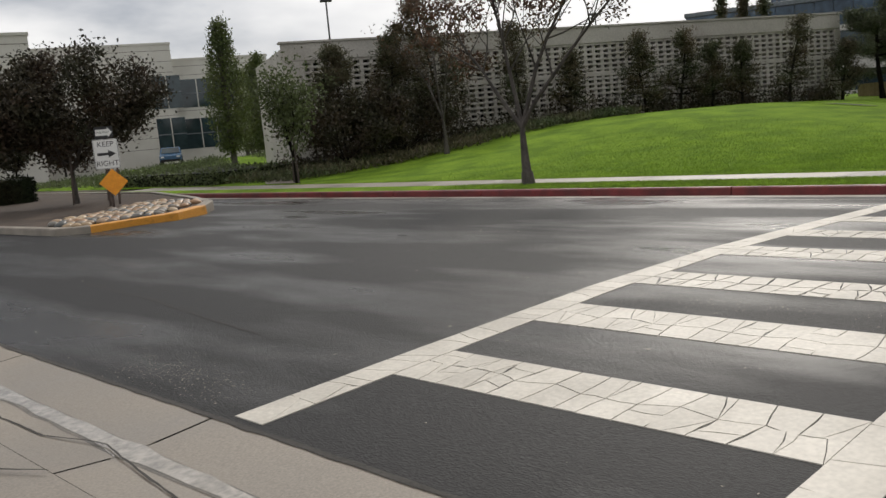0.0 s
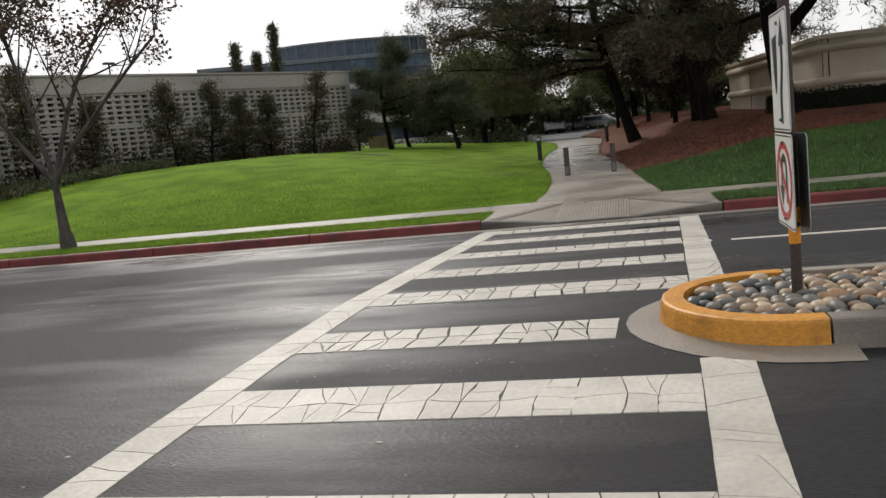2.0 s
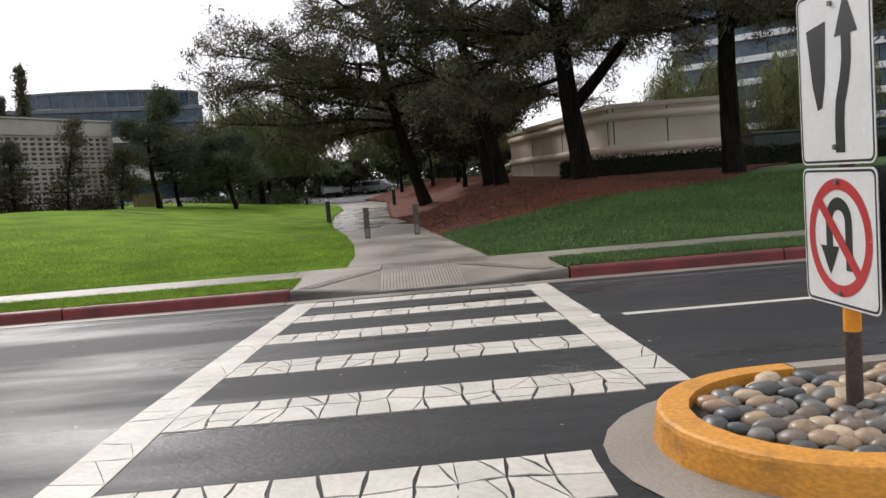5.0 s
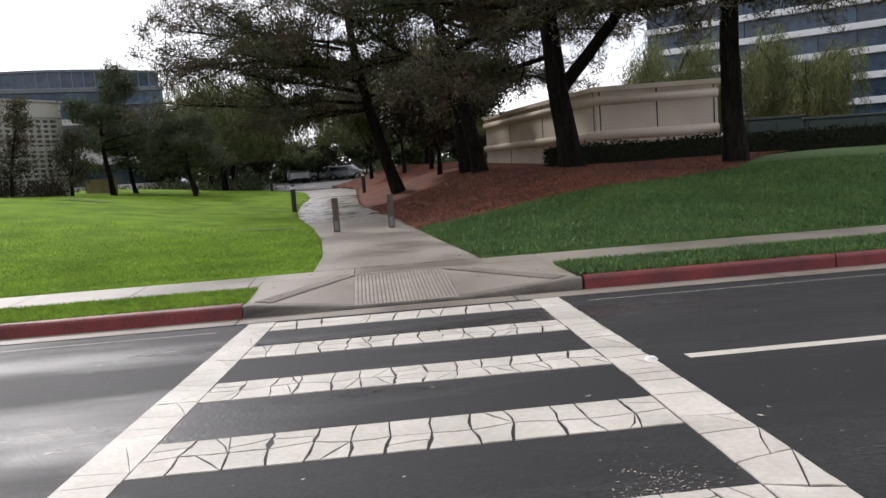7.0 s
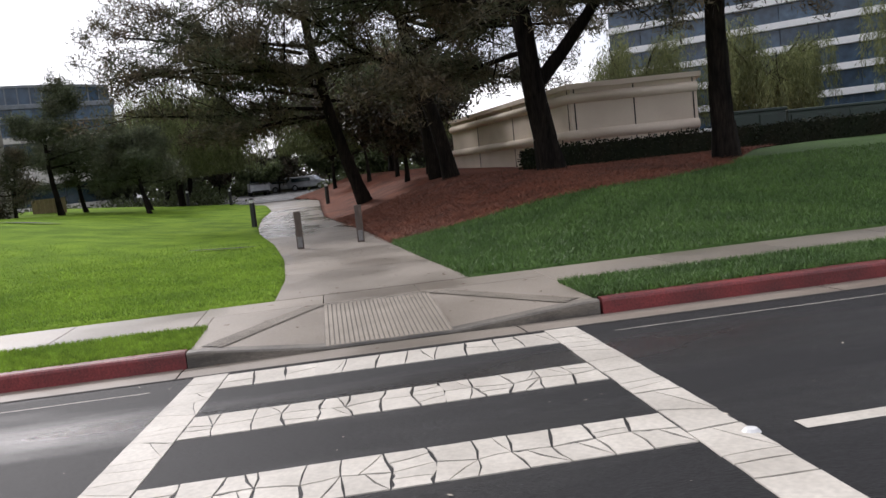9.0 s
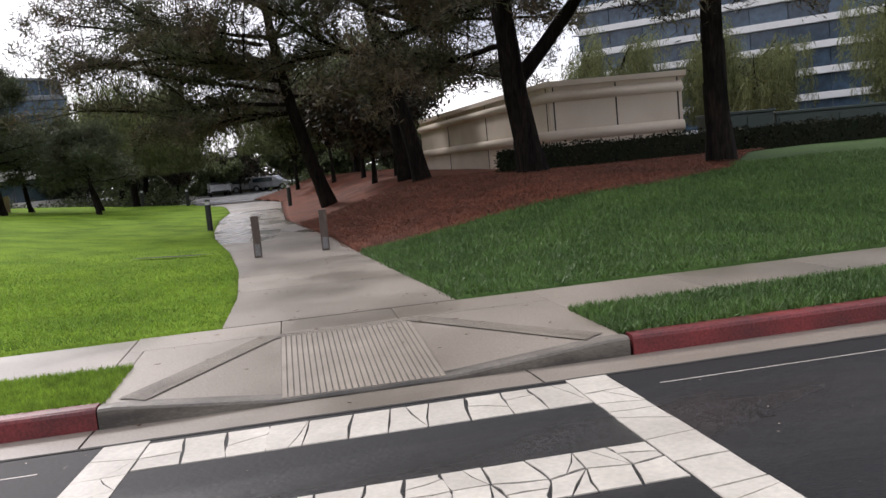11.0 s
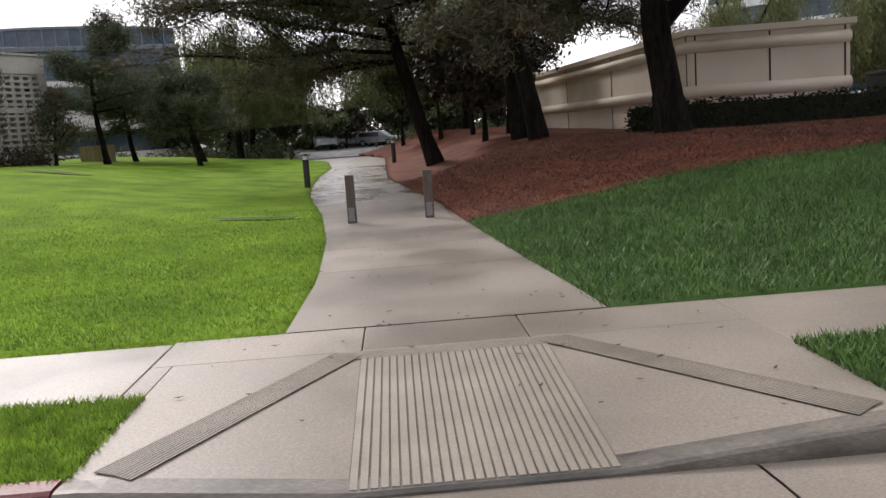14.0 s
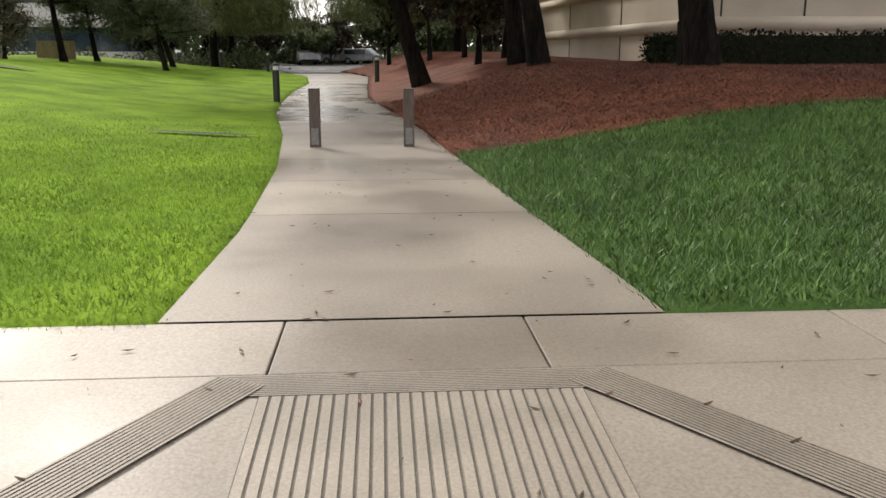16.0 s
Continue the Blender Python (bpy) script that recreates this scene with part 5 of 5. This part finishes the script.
kr = thing("keep_right_sign", "lettered white traffic sign with black arrow and orange marker", "traffic sign", pose(10.3, 22.35, 0.02, 0, 0, -26))
part("post", box(-0.03, 0.03, -0.03, 0.03, 0, 2.12), M["post_brown"], kr)
s_ = plate("keep_right_plate", kr, 0.62, 0.78, pose(0, -0.05, 1.41) @ pose(0, 0, 0, 90, 0, 0), label="white lettered sign with black arrow")
lettering("KEEP", 0.19, s_, pose(0, 0.25, 0.0016), M["sign_black"])
lettering("RIGHT", 0.19, s_, pose(0, -0.25, 0.0016), M["sign_black"])
bm = ribbon([(-0.22, 0), (0.08, 0)], 0.07, 0.0016)
flat([(0.05, 0.1), (0.05, -0.1), (0.24, 0)], 0.0018, bm)
part("arrow", bm, M["sign_black"], s_)
s_ = plate("one_way_plate", kr, 0.46, 0.3, pose(0, -0.05, 1.97) @ pose(0, 0, 0, 90, 0, 0), border=False, face="sign_black", label="black one way sign with white arrow")
bm = flat([(-0.2, 0.08), (0.1, 0.08), (0.1, 0.13), (0.21, 0), (0.1, -0.13), (0.1, -0.08), (-0.2, -0.08)], 0.0014)
part("arrow", bm, M["sign_white"], s_)
lettering("ONE WAY", 0.075, s_, pose(-0.03, 0, 0.0022), M["sign_black"])
part("marker", prism([(0, 0.36), (0.36, 0), (0, -0.36), (-0.36, 0)], -0.004, 0), M["orange"], kr, "orange diamond marker", pose(0.08, -0.06, 0.66) @ pose(0, 0, 0, 90, 0, 0))
broadleaf(11, 26.4, 5.2, 71, 2.9, "leaf_dark", "tree", "dark purple-green round-crowned tree on the island", 0.24, 0.12, 120, bark="bark_pale", size=0.13)
broadleaf(8.2, 27.5, 3.4, 72, 1.6, "leaf_dark", "tree", "dark small tree beside the island", 0.2, 0.1, 40, size=0.15)
for x, y in ((10.7, 25.9), (11.9, 26.2), (10.5, 23.0), (10.95, 23.4)):
    st = thing("tree_stake", "weathered wooden tree stake", "stake", pose(x, y, 0.0, 2, 3, 0), group="tree stakes")
    part("stake", cyl(0.035, 0.035, -0.1, 1.5, 8), M["timber"], st)
hedge("hedge", 5.5, 11.5, 31, 33, 0.0, 0.85, 4, "low dark hedge beyond the island", per=160, size=0.12)
broadleaf(18.0, 24.8, 3.9, 73, 0.5, "leaf", "young_tree", "young staked tree with thin drooping leaves", 0.22, 0.06, 14, size=0.14)
for s in (-0.25, 0.25):
    st = thing("tree_stake", "wooden stake tied to the young tree", "stake", pose(18.0 + s * 0.3, 24.8 + s, -0.15, s * 12, 0, 0), group="tree stakes")
    part("stake", cyl(0.03, 0.03, 0, 2.0, 8), M["timber"], st)


def poplar(x, y, h, seed):
    r, rs = random.Random(seed), np.random.RandomState(seed)
    segs, tips = [], []
    grow(r, Vector((0, 0, 0)), Vector((0, 0, 1)), h, 0.2, 0, segs, [], parts=10, bend=0.015)
    pts = []
    for _ in range(900):
        t_ = r.uniform(0.14, 1)
        w = h * 0.125 * math.sin(math.pi * min(1, (t_ - 0.08) ** 0.7)) + 0.12
        az = r.uniform(0, 6.28)
        rr = w * math.sqrt(r.random())
        pts.append((math.cos(az) * rr, math.sin(az) * rr, h * t_))
        if r.random() < 0.1:
            segs.append((Vector((0, 0, h * t_ * 0.85)), Vector(pts[-1]), 0.03, 0.01))
    leaves = sprays(rs, pts, 11, 0.16, 0.17, 0.1, up=0.6, flat_z=1.3)
    tree_thing("poplar", "tall narrow yellow-green poplar", x, y, segs, leaves, "bark_pale", "poplar", "row of poplars", z=-0.2)


poplar(28, 44.6, 8.6, 91)
for k in range(4):
    poplar(36 + 4 * k, 53 + 7 * k, 7.6, 92 + k)
for k, (x, y, h) in enumerate(((12, 52, 4), (17, 56, 4.6), (21, 60, 4.4), (26, 70, 4), (9, 46, 4), (5, 48, 4.5), (33, 82, 5))):
    broadleaf(x, y, h, 140 + k, 2.4, "leaf_brown" if k == 3 else "leaf_dark", "tree", "dark leafy tree before the white offices", 0.25, 0.12, 30, size=0.22, z=-0.3)
hedge("groundcover_hedge", 17.9, 22.5, 30, 38, -0.3, 0.35, 5, "low spreading green shrubs by the pavement", leaf="leaf", per=110, size=0.14)
structure("side_path", sheet("side_path", lin(0, 1, 10), [-0.9, 0.9], lambda x, y: -0.13, M["concrete"], lambda u, v: (17.8 + 20 * u, 25.5 + 40 * u + v - 3 * math.sin(u * 3))), "pale concrete side path toward the offices", "path")

# ---- far trees, vehicles and oddments beyond the path ----
r_ = random.Random(31)
for k in range(18):
    y = -18 + 60 * (k + r_.random() * 0.7) / 18
    broadleaf(82 + r_.uniform(-3, 18), y, r_.uniform(4.6, 7), 300 + k, 3.4, r_.choice(("leaf", "leaf_dark", "pine_light", "leaf")), "tree", "distant green tree beyond the car park", 0.28, 0.16, 26, size=0.34, group="far trees", z=-0.3)
for k, (x, y, h) in enumerate(((44, -1.5, 5.5), (48, -0.5, 6), (53, 0.6, 6.5), (57, 2.4, 6), (40.5, -0.2, 4))):
    broadleaf(x, y, h, 340 + k, 2.4, "leaf" if k % 2 else "leaf_dark", "tree", "dense dark tree beside the cream building", 0.28, 0.13, 42, size=0.2)
for k in range(16):
    x, y = 64 + r_.uniform(0, 12), -3 + 2.1 * k
    if 1.5 < y < 11:
        continue
    rs = np.random.RandomState(k)
    pts = [(r_.gauss(0, 1.0), r_.gauss(0, 1.0), abs(r_.gauss(0, 0.45))) for _ in range(220)]
    sb = thing("shrub", "low green shrub near the car park", "shrub", pose(x, y, 0.0), group="car park shrubs")
    V, F = sprays(rs, pts, 5, 0.15, 0.25, 0.13, up=0.4)
    child("foliage", from_arrays("foliage", V, F, M["leaf"]), sb)
structure("car_park", sheet("car_park", [62, 130], [-60, 60], lambda x, y: 0.02 + 0.0 * x, M["asphalt"]), "distant asphalt car park", "road")


def vehicle(kind_, x, y, turn, paint, label, h, l, w, hood):
    v_ = thing(kind_, label, kind_, pose(x, y, 0.03, 0, 0, turn))
    prof = [(-l / 2, 0.35), (-l / 2, h * 0.55), (-l / 2 + hood, h * 0.62), (-l / 2 + hood + 0.6, h), (l / 2 - 0.35, h), (l / 2, h * 0.6), (l / 2, 0.35)]
    bm = bmesh.new()
    a = [bm.verts.new((px, -w / 2 * (0.86 if pz > h * 0.8 else 1), pz)) for px, pz in prof]
    b = [bm.verts.new((px, w / 2 * (0.86 if pz > h * 0.8 else 1), pz)) for px, pz in prof]
    bm.faces.new(a)
    bm.faces.new(b[::-1])
    for k in range(len(a)):
        bm.faces.new((a[k], b[k], b[(k + 1) % len(a)], a[(k + 1) % len(a)]))
    bmesh.ops.bevel(bm, geom=list(bm.edges), offset=0.06, segments=2, affect="EDGES", profile=0.5)
    part("body", bm, M[paint], v_)
    x0 = -l / 2 + hood
    bm = bmesh.new()
    bm.faces.new([bm.verts.new(c) for c in ((x0 + 0.02, -w * 0.42, h * 0.66), (x0 + 0.02, w * 0.42, h * 0.66), (x0 + 0.52, w * 0.38, h * 0.95), (x0 + 0.52, -w * 0.38, h * 0.95))])
    bmesh.ops.translate(bm, verts=bm.verts, vec=(-0.03, 0, 0.03))
    part("windscreen", bm, M["glass_dark"], v_)
    for s in (-1, 1):
        bm = box(x0 + 0.7, l / 2 - 0.5, s * w * 0.475 - 0.02, s * w * 0.475 + 0.02, h * 0.64, h * 0.9)
        part("side_window", bm, M["glass_dark"], v_)
        part("headlight", box(-l / 2 - 0.02, -l / 2 + 0.05, s * w * 0.36 - 0.14, s * w * 0.36 + 0.14, h * 0.42, h * 0.5, bevel=0.015), M["sign_white"], v_)
        for ax in (-l * 0.31, l * 0.31):
            wh = part("wheel", cyl(0.33, 0.33, -0.11, 0.11, 18), M["rubber"], v_, "", pose(ax, s * (w / 2 - 0.08), 0.33, 90, 0, 0))
            part("rim", cyl(0.2, 0.2, -0.115, 0.115, 14), M["car_silver"], wh)
    part("bumper", box(-l / 2 - 0.05, -l / 2 + 0.06, -w * 0.45, w * 0.45, 0.3, 0.5, bevel=0.03), M["rubber"], v_)


vehicle("van", 97, 9.7, 8, "car_white", "white van parked beyond the willows", 2.0, 5.0, 1.95, 0.9)
vehicle("car", 98.5, 4.4, 70, "car_silver", "silver car parked beyond the willows", 1.5, 4.5, 1.8, 1.2)
vehicle("car", 100, 6.6, 80, "car_white", "white car parked beyond the willows", 1.5, 4.5, 1.8, 1.2)
vehicle("car", 88, 20.5, 80, "car_white", "white car at the far car park", 1.5, 4.4, 1.8, 1.2)
vehicle("car", 37, 69, 60, "car_blue", "blue car parked before the white offices", 1.5, 4.4, 1.8, 1.2)
fence = thing("tan_fence", "short tan board screen by the garage", "fence", pose(53.5, 16.3, 0.4))
for k in range(8):
    part("board", box(-0.03, 0.03, k * 0.21, k * 0.21 + 0.19, 0, 1.2), M["tan"], fence)
rail = thing("blue_barrier", "blue and red play barrier beyond the cabinets", "barrier", pose(44, -21.5, 0.4, 0, 0, 20))
for k in range(9):
    part("bar", box(-0.03, 0.03, -k * 0.35, -k * 0.35 + 0.08, 0, 1.1), M["blue_rail"], rail)
for z in (0.1, 1.05):
    part("rail", box(-0.04, 0.04, -2.9, 0.1, z, z + 0.09), M["blue_rail"], rail)
part("panel", box(-0.05, 0.05, 0.4, 1.4, 0, 1.2), M["red_paint"], rail, "red panel")


# ---- grass blades and needles ----
def blades(name, label, pts, h, w, material, lean=0.5, seed=0):
    rs = np.random.RandomState(seed)
    P = np.array(pts)
    n = len(P)
    az = rs.uniform(0, 2 * np.pi, n)
    s = np.stack([np.cos(az), np.sin(az), np.zeros(n)], 1) * (w * rs.uniform(0.6, 1.3, n))[:, None]
    d = rs.normal(size=(n, 3)) * lean
    d[:, 2] = 1
    hh = h * rs.uniform(0.5, 1.25, n)
    V = np.stack([P - s, P + s, P + d * hh[:, None]], 1).reshape(-1, 3)
    ob = new(name, from_arrays(name, V, np.arange(3 * n).reshape(-1, 3), material))
    return tagged(ob, label, "grass", kind="stuff")


rs = np.random.RandomState(4)


def scatter(n, xr, yr, inside, zf):
    out = []
    for x, y in zip(rs.uniform(*xr, n), rs.uniform(*yr, n)):
        if inside(x, y):
            out.append((x, y, zf(x, y)))
    return out


def fade(x, y, x1, y1, s=1):
    """Thins the blades out toward the far limits."""
    return rs.rand() < min(1, max(0, (x1 - x) / 6)) * min(1, max(0, (y1 - y) * s / 6))


pts = scatter(260000, (17.68, 30), (3.75, 20), lambda x, y: y > path_left(x) - 0.03 * rs.rand() and fade(x, y, 30, 20) and rs.rand() < 1.6 / (1 + 0.02 * ((x - 15) ** 2 + (y - 3) ** 2)) + 0.12, hill_z)
blades("grass_hill", "short bright mown grass blades on the hill lawn", pts, 0.04, 0.006, M["blade"], seed=1)
pts = scatter(80000, (15.24, 16.43), (RAMP_L - 0.02, 16), lambda x, y: fade(0, y, 9, 16), lambda x, y: WALK)
blades("grass_verge", "short bright grass blades on the verge", pts, 0.05, 0.006, M["blade"], seed=5)
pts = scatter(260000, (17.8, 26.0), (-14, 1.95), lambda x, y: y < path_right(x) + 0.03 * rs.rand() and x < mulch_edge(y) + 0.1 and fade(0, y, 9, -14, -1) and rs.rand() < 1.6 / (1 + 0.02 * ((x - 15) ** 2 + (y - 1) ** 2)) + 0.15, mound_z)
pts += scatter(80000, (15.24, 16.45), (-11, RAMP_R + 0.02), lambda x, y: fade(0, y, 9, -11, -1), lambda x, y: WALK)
blades("grass_slope", "thick grass blades on the slope, shade put into their green", pts, 0.07, 0.007, M["blade_shade"], seed=2)
pts = scatter(90000, (23.8, 36), (-10, 3), lambda x, y: y < path_right(x) + 0.1 * rs.rand() and x > mulch_edge(y) - 0.1 * rs.rand(), lambda x, y: mound_z(x, y) + 0.02)
blades("needle_litter", "scattered red-brown pine needles on the mulch", pts, 0.06, 0.007, M["needle"], lean=1.8, seed=3)

# ruts in the hill lawn as flat patches, their shadow put into the dark colour
for x, y, l, w in ((26.9, 5.45, 1.65, 0.24), (38, 13.2, 2.2, 0.5), (40, 16.3, 1.6, 0.5)):
    tk = [(x + w * (0.5 * math.cos(a) + 0.2 * math.sin(3 * a)), y + l / 2 * math.sin(a)) for a in [k * math.pi / 8 for k in range(16)]]
    tagged(new("lawn_rut", mesh_of("lawn_rut", [(px, py, hill_z(px, py) + 0.044) for px, py in tk], [tuple(range(16))], M["mortar"])), "short rut in the lawn, its shadow put into the dark colour", "rut", kind="structure")

# pale flecks, grit and small litter on the asphalt
V, F = [], []
spots = [(rs.uniform(3, 14.5), rs.uniform(-6, 14)) for _ in range(700)]
for cx, cy, sx, sy, n in ((3.25, 6.1, 0.14, 0.5, 420), (8.75, 1.95, 0.2, 0.12, 300), (6.3, 3.3, 0.12, 0.6, 120)):
    spots += [(cx + rs.normal() * sx, cy + rs.normal() * sy) for _ in range(n)]
for k, (x, y) in enumerate(spots):
    s, a = rs.uniform(0.002, 0.006) if k > 120 else rs.uniform(0.005, 0.016), rs.uniform(0, 3)
    i0 = len(V)
    for k in range(4):
        b = a + k * math.pi / 2
        V.append((x + math.cos(b) * s * (1.6 if k % 2 else 0.7), y + math.sin(b) * s * (1.6 if k % 2 else 0.7), road_z(x) + 0.005))
    V.append((x, y, road_z(x) + 0.0065))
    F += [(i0 + k, i0 + (k + 1) % 4, i0 + 4) for k in range(4)]
tagged(new("grit", mesh_of("grit", V, F, M["cobble_pale"])), "pale flecks of grit on the asphalt", "grit", kind="stuff")
V, F = [], []
for _ in range(120):
    x, y = rs.uniform(14.7, 24), rs.uniform(0.7, 4.3)
    if x > 17.7 and not path_right(x) < y < path_left(x):
        continue
    z = (ramp_z(x, y) if KERB < x < 17.7 else path_z(x) if x > 17 else -0.31) + 0.01
    s, a = rs.uniform(0.006, 0.02), rs.uniform(0, 6)
    i0 = len(V)
    V += [(x + math.cos(a) * s * 1.8, y + math.sin(a) * s * 1.8, z + 0.006), (x - math.sin(a) * s * 0.5, y + math.cos(a) * s * 0.5, z), (x - math.cos(a) * s * 1.8, y - math.sin(a) * s * 1.8, z + 0.004), (x + math.sin(a) * s * 0.5, y - math.cos(a) * s * 0.5, z)]
    F.append((i0, i0 + 1, i0 + 2, i0 + 3))
tagged(new("leaf_litter", mesh_of("leaf_litter", V, F, M["leaf_brown"])), "tiny brown leaf scraps on the concrete", "litter", kind="stuff")

# a long crack in the asphalt near the gutter
V, F = [], []
cx, cy = 4.7, 11.0
for k in range(26):
    w = 0.008 + 0.006 * rs.rand()
    V += [(cx - w, cy, road_z(cx) + 0.003), (cx + w, cy + 0.01, road_z(cx) + 0.003)]
    cx, cy = cx - 0.022 + rs.uniform(-0.025, 0.025), cy - 0.185
F = [(2 * k, 2 * k + 1, 2 * k + 3, 2 * k + 2) for k in range(25)]
tagged(new("asphalt_crack", mesh_of("asphalt_crack", V, F, M["joint"])), "thin dark crack across the asphalt", "crack", kind="structure")

# far hedgerow that closes the view under the trees
for k in range(14):
    y0 = -40 + 7 * k
    rk = np.random.RandomState(500 + k)
    P = [(rk.normal() * 0.8, rk.uniform(0, 7.4), abs(rk.normal()) * (1.3 + 0.5 * math.sin(k)) + 0.1) for _ in range(700)]
    hb = thing("far_shrub", "dense dark shrubs closing the far car park", "shrub", pose(104 + rk.uniform(-2, 2), y0, 0.0), group="far shrubs")
    V, F = sprays(rk, P, 5, 0.25, 0.5, 0.28, up=0.3)
    child("foliage", from_arrays("foliage", V, F, M["leaf" if k % 3 else "leaf_dark"]), hb)
